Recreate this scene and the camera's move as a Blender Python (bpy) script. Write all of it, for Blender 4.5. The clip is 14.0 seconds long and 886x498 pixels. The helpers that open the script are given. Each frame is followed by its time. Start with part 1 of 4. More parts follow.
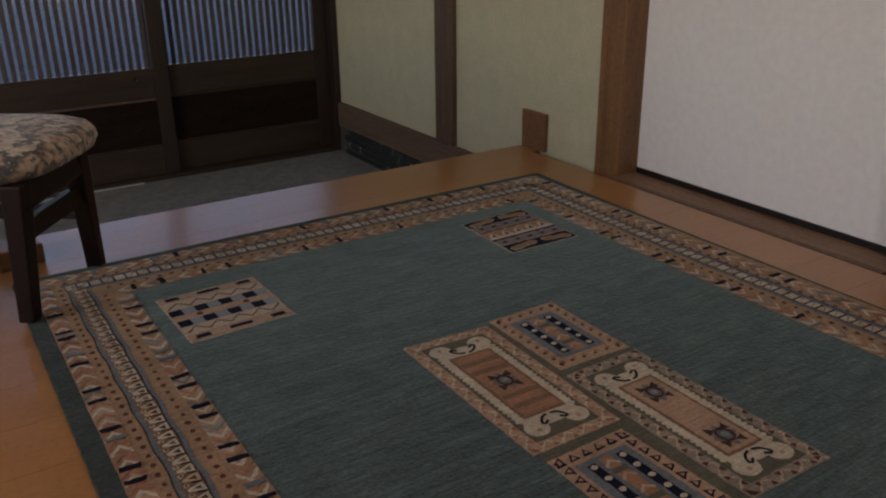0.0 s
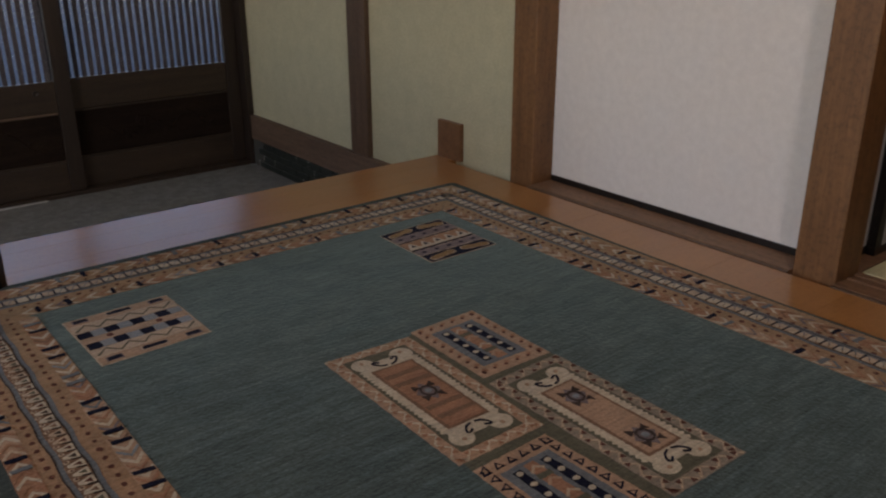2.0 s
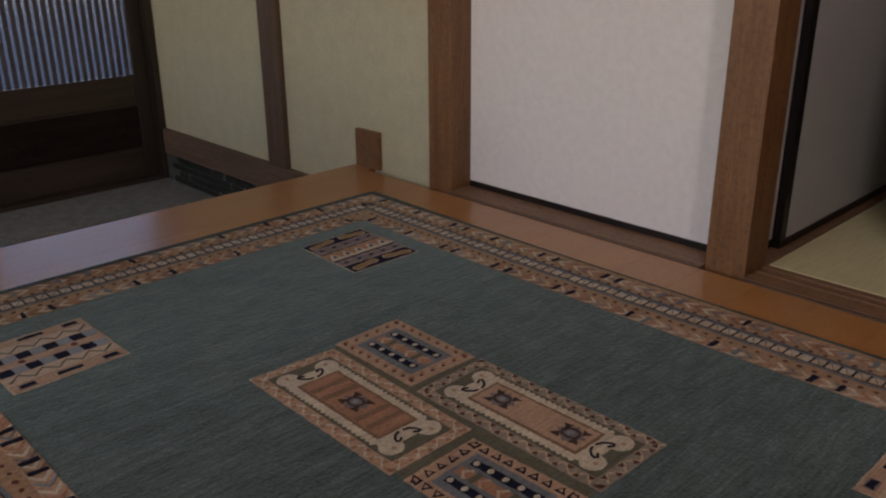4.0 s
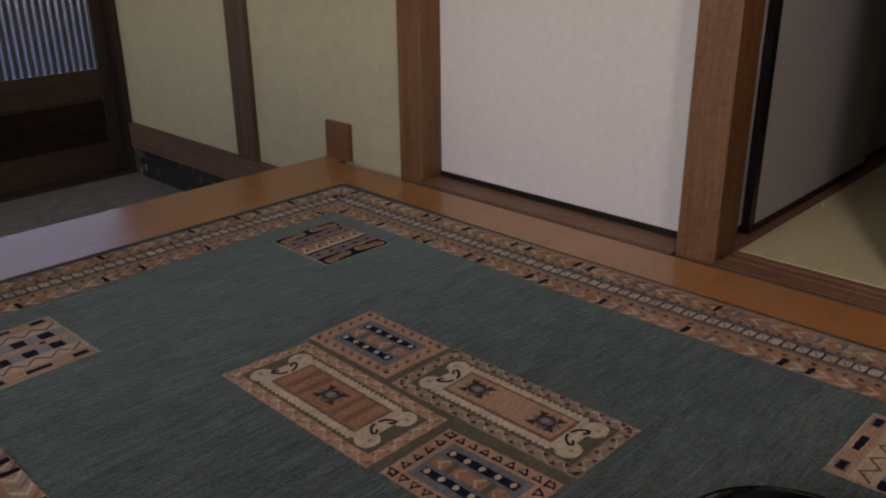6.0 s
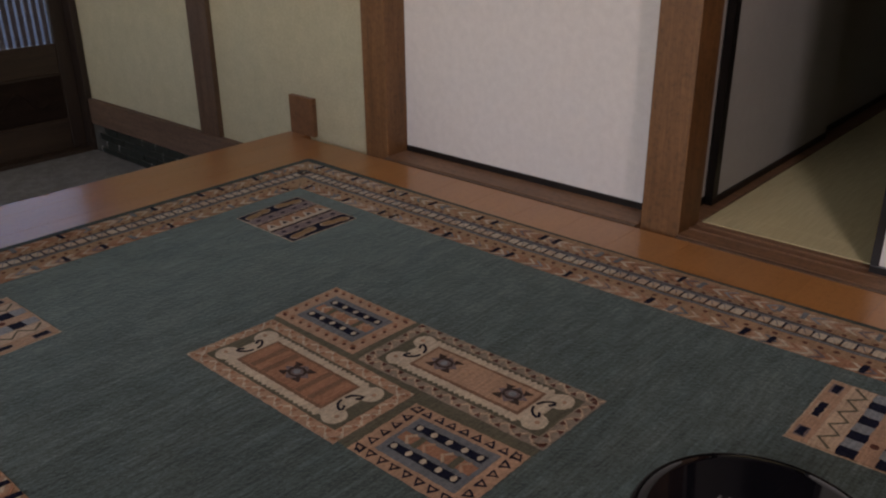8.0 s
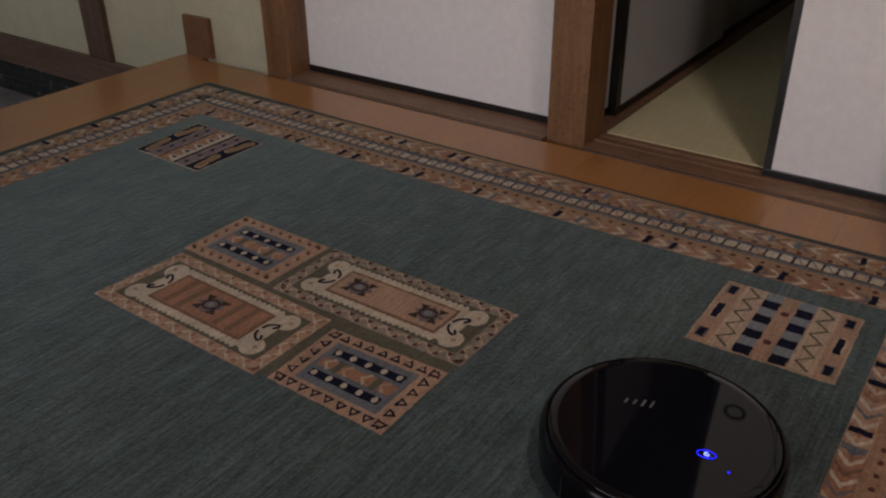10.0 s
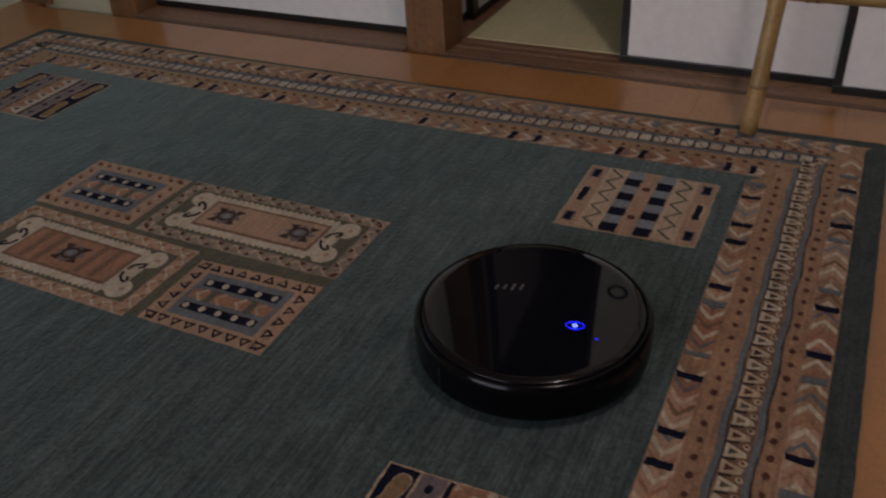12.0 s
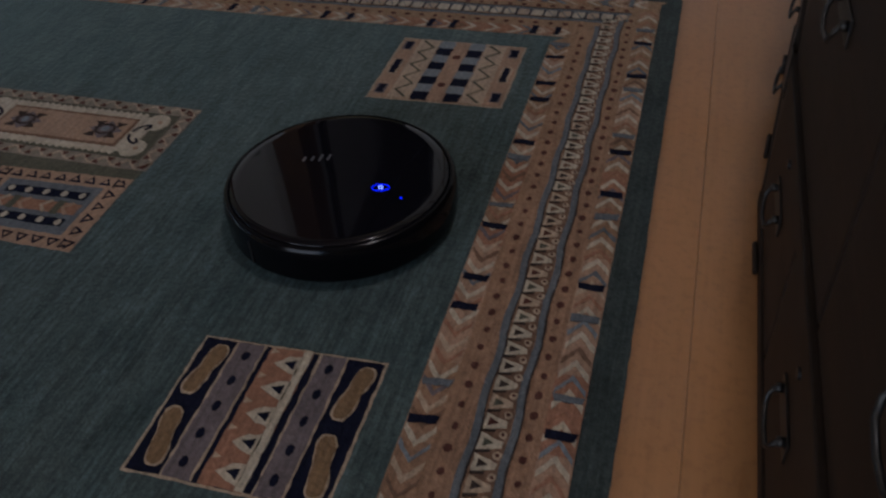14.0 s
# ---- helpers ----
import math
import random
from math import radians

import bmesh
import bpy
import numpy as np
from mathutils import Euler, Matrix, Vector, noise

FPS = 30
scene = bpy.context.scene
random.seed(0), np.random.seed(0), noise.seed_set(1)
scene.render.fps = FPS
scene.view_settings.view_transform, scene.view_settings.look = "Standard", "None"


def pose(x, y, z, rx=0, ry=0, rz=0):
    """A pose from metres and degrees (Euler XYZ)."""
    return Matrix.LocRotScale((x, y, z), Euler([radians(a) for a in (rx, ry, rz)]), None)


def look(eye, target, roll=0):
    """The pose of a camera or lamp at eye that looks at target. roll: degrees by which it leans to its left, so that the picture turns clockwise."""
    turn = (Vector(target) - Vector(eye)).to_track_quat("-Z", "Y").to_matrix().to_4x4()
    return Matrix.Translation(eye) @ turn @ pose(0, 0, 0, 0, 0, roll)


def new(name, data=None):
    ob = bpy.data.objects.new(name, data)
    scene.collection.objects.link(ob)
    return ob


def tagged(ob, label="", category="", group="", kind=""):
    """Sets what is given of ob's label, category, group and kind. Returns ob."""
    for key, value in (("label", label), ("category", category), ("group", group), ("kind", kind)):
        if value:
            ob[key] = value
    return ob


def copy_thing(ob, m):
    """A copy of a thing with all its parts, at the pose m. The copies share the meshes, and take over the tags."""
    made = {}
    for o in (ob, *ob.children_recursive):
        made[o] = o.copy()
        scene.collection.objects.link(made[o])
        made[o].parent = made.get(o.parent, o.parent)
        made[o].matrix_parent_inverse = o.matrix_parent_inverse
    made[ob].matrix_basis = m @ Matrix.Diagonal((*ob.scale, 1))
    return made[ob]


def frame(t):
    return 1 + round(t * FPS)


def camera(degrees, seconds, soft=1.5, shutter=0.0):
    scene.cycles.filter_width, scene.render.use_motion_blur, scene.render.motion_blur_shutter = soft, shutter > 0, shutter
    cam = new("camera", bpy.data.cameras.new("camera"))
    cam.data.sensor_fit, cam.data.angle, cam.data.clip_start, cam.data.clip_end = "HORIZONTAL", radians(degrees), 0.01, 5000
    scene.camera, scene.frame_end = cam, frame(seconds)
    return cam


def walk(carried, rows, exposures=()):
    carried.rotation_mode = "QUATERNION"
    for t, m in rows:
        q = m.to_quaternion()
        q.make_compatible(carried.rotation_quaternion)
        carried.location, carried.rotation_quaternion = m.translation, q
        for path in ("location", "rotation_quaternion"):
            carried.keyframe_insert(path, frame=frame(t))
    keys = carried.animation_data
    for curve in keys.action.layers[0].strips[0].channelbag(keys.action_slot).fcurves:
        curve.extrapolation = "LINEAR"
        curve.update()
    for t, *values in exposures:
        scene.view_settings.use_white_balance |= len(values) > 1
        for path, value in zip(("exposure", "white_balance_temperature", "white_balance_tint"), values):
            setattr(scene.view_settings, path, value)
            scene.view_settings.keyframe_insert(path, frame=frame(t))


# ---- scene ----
cam = camera(55.3, 14.0, soft=2.1, shutter=0.5)
PATH = [
    (0, (0.584, 0.397, 0.821), (1.58, 1.962, 0.074), -0.7),
    (0.5, (0.58, 0.401, 0.825), (1.59, 1.958, 0.08), -0.5),
    (1, (0.583, 0.396, 0.821), (1.618, 1.943, 0.088), -0.4),
    (1.5, (0.587, 0.404, 0.816), (1.679, 1.915, 0.091), -0.2),
    (2, (0.587, 0.404, 0.817), (1.745, 1.865, 0.093), -0.1),
    (2.5, (0.588, 0.401, 0.816), (1.798, 1.824, 0.1), -0.2),
    (3, (0.584, 0.4, 0.82), (1.83, 1.794, 0.112), -0.1),
    (3.5, (0.585, 0.399, 0.824), (1.861, 1.766, 0.116), -0.2),
    (6, (0.587, 0.402, 0.823), (1.926, 1.695, 0.091), -0.6),
    (6.5, (0.589, 0.403, 0.822), (1.936, 1.684, 0.084), -0.5),
    (7, (0.591, 0.403, 0.821), (1.946, 1.671, 0.072), -0.6),
    (7.5, (0.594, 0.401, 0.82), (1.954, 1.654, 0.059), -0.6),
    (10, (0.599, 0.397, 0.838), (2.026, 1.407, -0.134), -0.5),
    (10.5, (0.605, 0.39, 0.833), (2.047, 1.347, -0.169), -1.1),
    (11, (0.609, 0.374, 0.825), (2.065, 1.276, -0.208), -1.7),
    (11.5, (0.615, 0.358, 0.811), (2.07, 1.208, -0.266), -3.3),
    (12, (0.616, 0.34, 0.795), (2.085, 1.115, -0.318), -3.8),
    (12.5, (0.624, 0.295, 0.791), (2.072, 1.015, -0.385), -4.9),
    (13, (0.614, 0.291, 0.775), (2.088, 0.903, -0.43), -3.8),
    (13.5, (0.608, 0.256, 0.766), (2.071, 0.804, -0.483), -4.1),
    (14, (0.601, 0.236, 0.761), (2.044, 0.701, -0.543), -3.5),
]

EXPOSURES = [(0.0, -0.08, 6700, 17), (1.5, 0.0, 6700, 17), (3.5, 0.08, 6700, 20), (7.5, 0.12, 6800, 22), (10.0, 0.04, 6650, 20), (11.5, -0.10, 6550, 18),
             (12.5, -0.23, 6250, 18), (14.0, -0.33, 5650, 12)]
walk(cam, [(t, look(eye, target, roll)) for t, eye, target, roll in PATH], EXPOSURES)

# ---- world and light ----
world = bpy.data.worlds.new("dusk_sky")
scene.world = world
world.use_nodes = True
wn = world.node_tree
sky = wn.nodes.new("ShaderNodeTexSky")
sky.sky_type = "NISHITA"
sky.sun_disc = False
sky.sun_elevation = radians(14)
sky.sun_rotation = radians(200)
wn.links.new(sky.outputs["Color"], wn.nodes["Background"].inputs["Color"])
wn.nodes["Background"].inputs["Strength"].default_value = 0.62

# the room's ceiling lamp, before the chest
lamp_data = bpy.data.lights.new("ceiling_lamp_light", "POINT")
lamp_data.energy = 44.0
lamp_data.shadow_soft_size = 0.10
lamp_data.color = (1.0, 0.91, 0.89)
lamp = new("ceiling_lamp_light", lamp_data)
lamp.location = (1.27, 0.045, 2.36)


# late daylight in the opening of the window behind the camera
win_data = bpy.data.lights.new("window_daylight", "AREA")
win_data.shape = "RECTANGLE"
win_data.size, win_data.size_y = 2.0, 1.5
win_data.energy = 34.0
win_data.color = (1.0, 0.94, 0.94)
win = new("window_daylight", win_data)
win.matrix_basis = look((-1.79, 1.8, 1.2), (2.0, 1.9, 1.0))

# ---- materials ----
def nodes_of(name):
    m = bpy.data.materials.new(name)
    m.use_nodes = True
    t = m.node_tree
    return m, t, t.nodes["Principled BSDF"]


def node(t, kind, **values):
    n = t.nodes.new(kind)
    for key, value in values.items():
        n.inputs[key.replace("_", " ")].default_value = value
    return n


def ramp(t, fac, stops):
    r = t.nodes.new("ShaderNodeValToRGB")
    e = r.color_ramp.elements
    while len(e) < len(stops):
        e.new(0.5)
    for k, (p, c) in enumerate(stops):
        e[k].position = p
        e[k].color = (*c, 1)
    t.links.new(fac, r.inputs["Fac"])
    return r.outputs["Color"]


def coords(t, scale=(1, 1, 1), kind="Object", turn=(0, 0, 0)):
    c = t.nodes.new("ShaderNodeTexCoord")
    m = t.nodes.new("ShaderNodeMapping")
    m.inputs["Scale"].default_value = scale
    m.inputs["Rotation"].default_value = turn
    t.links.new(c.outputs[kind], m.inputs["Vector"])
    return m.outputs["Vector"]


def noise_tex(t, vec, scale, detail=4.0, rough=0.55):
    n = node(t, "ShaderNodeTexNoise", Scale=scale, Detail=detail, Roughness=rough)
    t.links.new(vec, n.inputs["Vector"])
    return n.outputs["Fac"]


def mix(t, a, b, fac, mode="MIX"):
    m = t.nodes.new("ShaderNodeMix")
    m.data_type = "RGBA"
    m.blend_type = mode
    if isinstance(fac, float):
        m.inputs[0].default_value = fac
    else:
        t.links.new(fac, m.inputs[0])
    for v, k in ((a, 6), (b, 7)):
        if isinstance(v, tuple):
            m.inputs[k].default_value = (*v, 1)
        else:
            t.links.new(v, m.inputs[k])
    return m.outputs[2]


def bump(t, p, height, strength=0.3, distance=0.002):
    b = node(t, "ShaderNodeBump", Strength=strength, Distance=distance)
    t.links.new(height, b.inputs["Height"])
    t.links.new(b.outputs["Normal"], p.inputs["Normal"])


def grey(a):
    return (a, a, a)


def scaled(c, k):
    return tuple(v * k for v in c)


def wool(name, rgb, streak=0.25, vary=0.35, patch=0.0, lustre=0.35):
    """Hand-knotted wool: streaks along the weft, tufts as fine relief."""
    m, t, p = nodes_of(name)
    v = coords(t)
    tuft = noise_tex(t, v, 420.0, 3.0, 0.7)
    weft = noise_tex(t, coords(t, (4.5, 75, 1)), 2.4, 5.0, 0.7)
    blot = noise_tex(t, v, 14.0, 3.0)
    c = ramp(t, weft, [(0.33, scaled(rgb, 1 - streak)), (0.68, scaled(rgb, 1 + streak))])
    c = mix(t, c, ramp(t, blot, [(0.3, grey(1 - vary * 0.6)), (0.75, grey(1.0))]), 1.0, "MULTIPLY")
    if patch:
        run = noise_tex(t, coords(t, (2.6, 24.0, 1)), 2.6, 3.0, 0.6)
        c = mix(t, c, ramp(t, run, [(0.36, grey(1 - patch * 0.9)), (0.60, grey(1.0))]), 1.0, "MULTIPLY")
        broad = noise_tex(t, coords(t, (1.6, 7.0, 1)), 2.2, 4.0, 0.6)
        c = mix(t, c, ramp(t, broad, [(0.3, (1 - patch, 1 - patch * 0.75, 1 - patch * 0.65)), (0.7, grey(1.0))]), 1.0, "MULTIPLY")
    clump = noise_tex(t, v, 150.0, 2.0, 0.6)
    c = mix(t, c, ramp(t, clump, [(0.3, grey(1 - vary * 0.8)), (0.66, grey(1.0))]), 1.0, "MULTIPLY")
    c = mix(t, c, ramp(t, tuft, [(0.25, grey(1 - vary)), (0.7, grey(1.0))]), 1.0, "MULTIPLY")
    t.links.new(c, p.inputs["Base Color"])
    p.inputs["Roughness"].default_value = 0.95
    p.inputs["Specular IOR Level"].default_value = 0.1
    p.inputs["Sheen Weight"].default_value = lustre
    p.inputs["Sheen Tint"].default_value = (*[min(1.0, 5 * k) for k in rgb], 1)
    p.inputs["Sheen Roughness"].default_value = 0.4
    bump(t, p, clump, 0.7, 0.003)
    return m


def wood(name, dark, light, rough=0.4, scale=(2, 30, 30), turn=(0, 0, 0), coat=0.0, grain=0.15, shine=0.5, wear=0.2):
    m, t, p = nodes_of(name)
    v = coords(t, scale, turn=turn)
    info = t.nodes.new("ShaderNodeObjectInfo")
    add = t.nodes.new("ShaderNodeVectorMath")
    add.operation = "ADD"
    mul = t.nodes.new("ShaderNodeVectorMath")
    mul.operation = "SCALE"
    mul.inputs[0].default_value = (17.3, 9.1, 5.7)
    t.links.new(info.outputs["Random"], mul.inputs["Scale"])
    t.links.new(v, add.inputs[0])
    t.links.new(mul.outputs[0], add.inputs[1])
    g = noise_tex(t, add.outputs[0], 1.0, 8.0, 0.62)
    fine = noise_tex(t, add.outputs[0], 6.0, 4.0, 0.7)
    stain = noise_tex(t, coords(t), 5.0, 4.0)
    c = ramp(t, g, [(0.3, dark), (0.72, light)])
    c = mix(t, c, ramp(t, fine, [(0.3, grey(1 - grain * 2)), (0.6, grey(1.0))]), 1.0, "MULTIPLY")
    c = mix(t, c, ramp(t, stain, [(0.3, grey(1 - wear)), (0.7, grey(1.0))]), 1.0, "MULTIPLY")
    speck = noise_tex(t, coords(t), 70.0, 5.0, 0.7)
    c = mix(t, c, ramp(t, speck, [(0.32, grey(1 - 1.6 * wear)), (0.52, grey(1.0))]), 1.0, "MULTIPLY")
    t.links.new(c, p.inputs["Base Color"])
    rr = ramp(t, stain, [(0.25, grey(max(rough - 0.02, 0.05))), (0.75, grey(rough + 0.05))])
    t.links.new(rr, p.inputs["Roughness"])
    p.inputs["Specular IOR Level"].default_value = shine
    p.inputs["Coat Weight"].default_value = coat
    p.inputs["Coat Roughness"].default_value = 0.13
    bump(t, p, fine, 0.12, 0.001)
    return m


def plain(name, rgb, rough=0.5, metal=0.0, vary=0.15, scale=30.0, relief=0.1, coat=0.0, shine=0.5):
    m, t, p = nodes_of(name)
    v = coords(t)
    a = noise_tex(t, v, scale, 5.0, 0.6)
    b = noise_tex(t, v, scale * 9, 3.0, 0.6)
    c = ramp(t, a, [(0.3, scaled(rgb, 1 - vary)), (0.7, rgb)])
    c = mix(t, c, ramp(t, b, [(0.3, grey(1 - vary)), (0.65, grey(1.0))]), 1.0, "MULTIPLY")
    t.links.new(c, p.inputs["Base Color"])
    t.links.new(ramp(t, a, [(0.3, grey(rough)), (0.8, grey(min(rough * 1.25, 1.0)))]), p.inputs["Roughness"])
    p.inputs["Metallic"].default_value = metal
    p.inputs["Specular IOR Level"].default_value = shine
    p.inputs["Coat Weight"].default_value = coat
    p.inputs["Coat Roughness"].default_value = 0.05
    if relief:
        bump(t, p, b, relief, 0.001)
    return m


TEAL = wool("teal_wool", (0.106, 0.139, 0.131), 0.45, 0.5, 0.33, 0.6)
EDGE = wool("dark_teal_wool", (0.058, 0.073, 0.069), 0.3, 0.5)
TAN = wool("tan_wool", (0.39, 0.243, 0.158))
BANDTAN = wool("brown_tan_wool", (0.315, 0.185, 0.112))
RUST = wool("rust_wool", (0.32, 0.160, 0.098))
BROWN = wool("brown_wool", (0.185, 0.11, 0.07))
CREAM = wool("cream_wool", (0.52, 0.445, 0.325))
BEIGE = wool("beige_wool", (0.46, 0.345, 0.232))
NAVY = wool("navy_wool", (0.0072, 0.0084, 0.021))
SLATE = wool("slate_blue_wool", (0.132, 0.146, 0.156))
MAUVE = wool("mauve_wool", (0.16, 0.13, 0.13))
OLIVE = wool("olive_wool", (0.100, 0.096, 0.068))
TAUPE = wool("taupe_wool", (0.250, 0.200, 0.155))
PALEBLUE = wool("pale_blue_wool", (0.20, 0.225, 0.245))
OCHRE = wool("ochre_wool", (0.225, 0.14, 0.072))
UMBER = wool("umber_wool", (0.05, 0.036, 0.03))
MAROON = wool("maroon_wool", (0.0936, 0.03744, 0.02808))

FLOOR = wood("floor_board_wood", (0.335, 0.153, 0.049), (0.365, 0.168, 0.055), 0.32, (0.8, 26, 26), coat=0.30, grain=0.05, wear=0.12)
PILLAR = wood("pillar_wood", (0.16, 0.074, 0.026), (0.275, 0.132, 0.050), 0.5, (28, 28, 1.6), wear=0.2)
SILL = wood("sill_wood", (0.185, 0.098, 0.050), (0.29, 0.160, 0.086), 0.5, (30, 2, 30), wear=0.25)
POST = wood("dark_post_wood", (0.090, 0.052, 0.030), (0.150, 0.092, 0.056), 0.6, (30, 30, 2))
BASE = wood("baseboard_wood", (0.115, 0.072, 0.048), (0.185, 0.120, 0.082), 0.65, (30, 2, 30))
DOORWOOD = wood("door_wood", (0.024, 0.015, 0.009), (0.048, 0.030, 0.018), 0.5, (2, 30, 30))
DOORSTILE = wood("door_stile_wood", (0.018, 0.011, 0.008), (0.034, 0.021, 0.013), 0.5, (30, 30, 2))
DOORPANEL = wood("door_panel_wood", (0.014, 0.009, 0.007), (0.026, 0.017, 0.012), 0.8, (3, 30, 25), shine=0.06)
CHESTWOOD = wood("chest_wood", (0.015, 0.009, 0.006), (0.032, 0.018, 0.011), 0.55, (2, 30, 30), shine=0.2)
CHAIRWOOD = wood("chair_wood", (0.008, 0.004, 0.0035), (0.018, 0.009, 0.007), 0.45, (30, 30, 3), shine=0.22)
REDWOOD = wood("red_brown_wood", (0.17, 0.082, 0.036), (0.25, 0.122, 0.056), 0.45, (3, 30, 30))
PLASTER = plain("cream_plaster", (0.485, 0.468, 0.322), 0.9, 0, 0.12, 14.0, 0.9)
PAPER = plain("white_fusuma_paper", (0.775, 0.762, 0.742), 0.85, 0, 0.09, 40.0, 0.5)
# white paper again, greyed so that the back room's shade is in its colour
PAPERSHADE = plain("shade_toned_fusuma_paper", (0.48, 0.48, 0.47), 0.85, 0, 0.06, 25.0, 0.25)
DIMWALL = plain("dark_unseen_wall", (0.16, 0.14, 0.10), 0.95, 0, 0.15, 12.0, 0.5)
LACQUER = plain("black_lacquer", (0.010, 0.008, 0.008), 0.35, 0, 0.2, 40.0, 0.05)
CEIL = plain("ceiling_board", (0.55, 0.46, 0.36), 0.8, 0, 0.15, 6.0, 0.2)
ASPHALT = plain("outside_asphalt", (0.075, 0.077, 0.088), 0.9, 0, 0.35, 8.0, 0.5, shine=0.2)
CONCRETE = plain("entry_concrete", (0.275, 0.29, 0.285), 0.7, 0, 0.45, 26.0, 0.6)
GROUT = plain("dark_grout", (0.062, 0.066, 0.060), 0.9, 0, 0.2, 40.0, 0.2)
TILE = plain("dark_green_tile", (0.022, 0.030, 0.027), 0.3, 0, 0.3, 40.0, 0.1)
PALEJOINT = plain("pale_joint", (0.42, 0.44, 0.43), 0.8, 0, 0.2, 60.0, 0.1)
IRON = plain("worn_iron", (0.065, 0.063, 0.061), 0.42, 0.9, 0.3, 60.0, 0.1)
BAMBOO = plain("bamboo_culm", (0.40, 0.25, 0.095), 0.35, 0, 0.3, 12.0, 0.05, coat=0.2)
BAMBOONODE = plain("bamboo_node", (0.27, 0.16, 0.065), 0.5, 0, 0.3, 40.0, 0.2)
ROBOTTOP = plain("black_glass_cover", (0.004, 0.004, 0.006), 0.035, 0, 0.1, 10.0, 0.0, shine=0.3)
ROBOTSIDE = plain("black_gloss_plastic", (0.003, 0.003, 0.004), 0.14, 0, 0.1, 10.0, 0.0, shine=0.14)
ROBOTMATT = plain("black_matt_plastic", (0.012, 0.012, 0.013), 0.5, 0, 0.1, 40.0, 0.1)
MARK = plain("grey_print", (0.09, 0.09, 0.095), 0.4, 0, 0.05, 60.0, 0.0)
LEAFEDGE = plain("lattice_wood", (0.10, 0.085, 0.07), 0.7, 0, 0.2, 40.0, 0.2)


def emitting(name, rgb, strength):
    m, t, p = nodes_of(name)
    p.inputs["Base Color"].default_value = (*rgb, 1)
    p.inputs["Emission Color"].default_value = (*rgb, 1)
    p.inputs["Emission Strength"].default_value = strength
    return m


LED = emitting("blue_led", (0.004, 0.012, 1.0), 1.8)
LEDCORE = emitting("pale_blue_led", (0.20, 0.28, 1.0), 2.6)


def frosted():
    m, t, p = nodes_of("frosted_glass")
    p.inputs["Base Color"].default_value = (0.78, 0.79, 1.0, 1)
    p.inputs["Transmission Weight"].default_value = 1.0
    p.inputs["Roughness"].default_value = 0.09
    p.inputs["IOR"].default_value = 1.15
    n = noise_tex(t, coords(t), 190.0, 3.0, 0.7)
    bump(t, p, n, 0.55, 0.004)
    t.links.new(ramp(t, n, [(0.36, (0.36, 0.38, 0.58)), (0.62, (0.95, 0.96, 1.0))]), p.inputs["Base Color"])
    return m


GLASS = frosted()


def tatami_mat():
    m, t, p = nodes_of("tatami_straw")
    w = node(t, "ShaderNodeTexWave", Scale=110.0, Distortion=1.5, Detail=2.0)
    w.bands_direction = "X"
    t.links.new(coords(t), w.inputs["Vector"])
    a = noise_tex(t, coords(t, (4, 40, 1)), 3.0, 6.0)
    c = ramp(t, a, [(0.3, (0.47, 0.43, 0.24)), (0.7, (0.58, 0.54, 0.32))])
    c = mix(t, c, ramp(t, w.outputs["Fac"], [(0.2, grey(0.86)), (0.8, grey(1.0))]), 1.0, "MULTIPLY")
    t.links.new(c, p.inputs["Base Color"])
    p.inputs["Roughness"].default_value = 0.6
    bump(t, p, w.outputs["Fac"], 0.3, 0.001)
    return m


TATAMI = tatami_mat()


def floral():
    m, t, p = nodes_of("floral_upholstery")
    v = coords(t)
    warp = node(t, "ShaderNodeTexNoise", Scale=18.0, Detail=3.0)
    t.links.new(v, warp.inputs["Vector"])
    vm = t.nodes.new("ShaderNodeVectorMath")
    vm.operation = "MULTIPLY_ADD"
    vm.inputs[1].default_value = (0.022, 0.022, 0.022)
    t.links.new(warp.outputs["Color"], vm.inputs[0])
    t.links.new(v, vm.inputs[2])
    n1 = noise_tex(t, vm.outputs[0], 15.0, 3.5, 0.62)
    r = t.nodes.new("ShaderNodeValToRGB")
    e = r.color_ramp.elements
    stops = [(0.28, (0.035, 0.037, 0.036)), (0.36, (0.095, 0.090, 0.078)), (0.40, (0.50, 0.41, 0.29)), (0.455, (0.36, 0.23, 0.16)), (0.49, (0.11, 0.105, 0.09)),
             (0.53, (0.045, 0.048, 0.045)), (0.565, (0.52, 0.44, 0.32)), (0.64, (0.38, 0.25, 0.18)), (0.70, (0.12, 0.112, 0.10))]
    while len(e) < len(stops):
        e.new(0.5)
    for k, (q, col) in enumerate(stops):
        e[k].position, e[k].color = q, (*col, 1)
    t.links.new(n1, r.inputs["Fac"])
    c = mix(t, r.outputs["Color"], ramp(t, noise_tex(t, v, 60.0, 4.0), [(0.3, grey(0.55)), (0.65, grey(1.0))]), 1.0, "MULTIPLY")
    t.links.new(c, p.inputs["Base Color"])
    p.inputs["Roughness"].default_value = 0.9
    p.inputs["Sheen Weight"].default_value = 0.2
    bump(t, p, noise_tex(t, v, 500.0, 2.0), 0.4, 0.001)
    return m


FLORAL = floral()


# ---- builders ----
def thing(name, label="", category="", group="", kind="", at=(0, 0, 0), turn=0):
    ob = new(name)
    ob.empty_display_size = 0.05
    ob.matrix_basis = pose(*at, 0, 0, turn)
    return tagged(ob, label, category, group, kind)


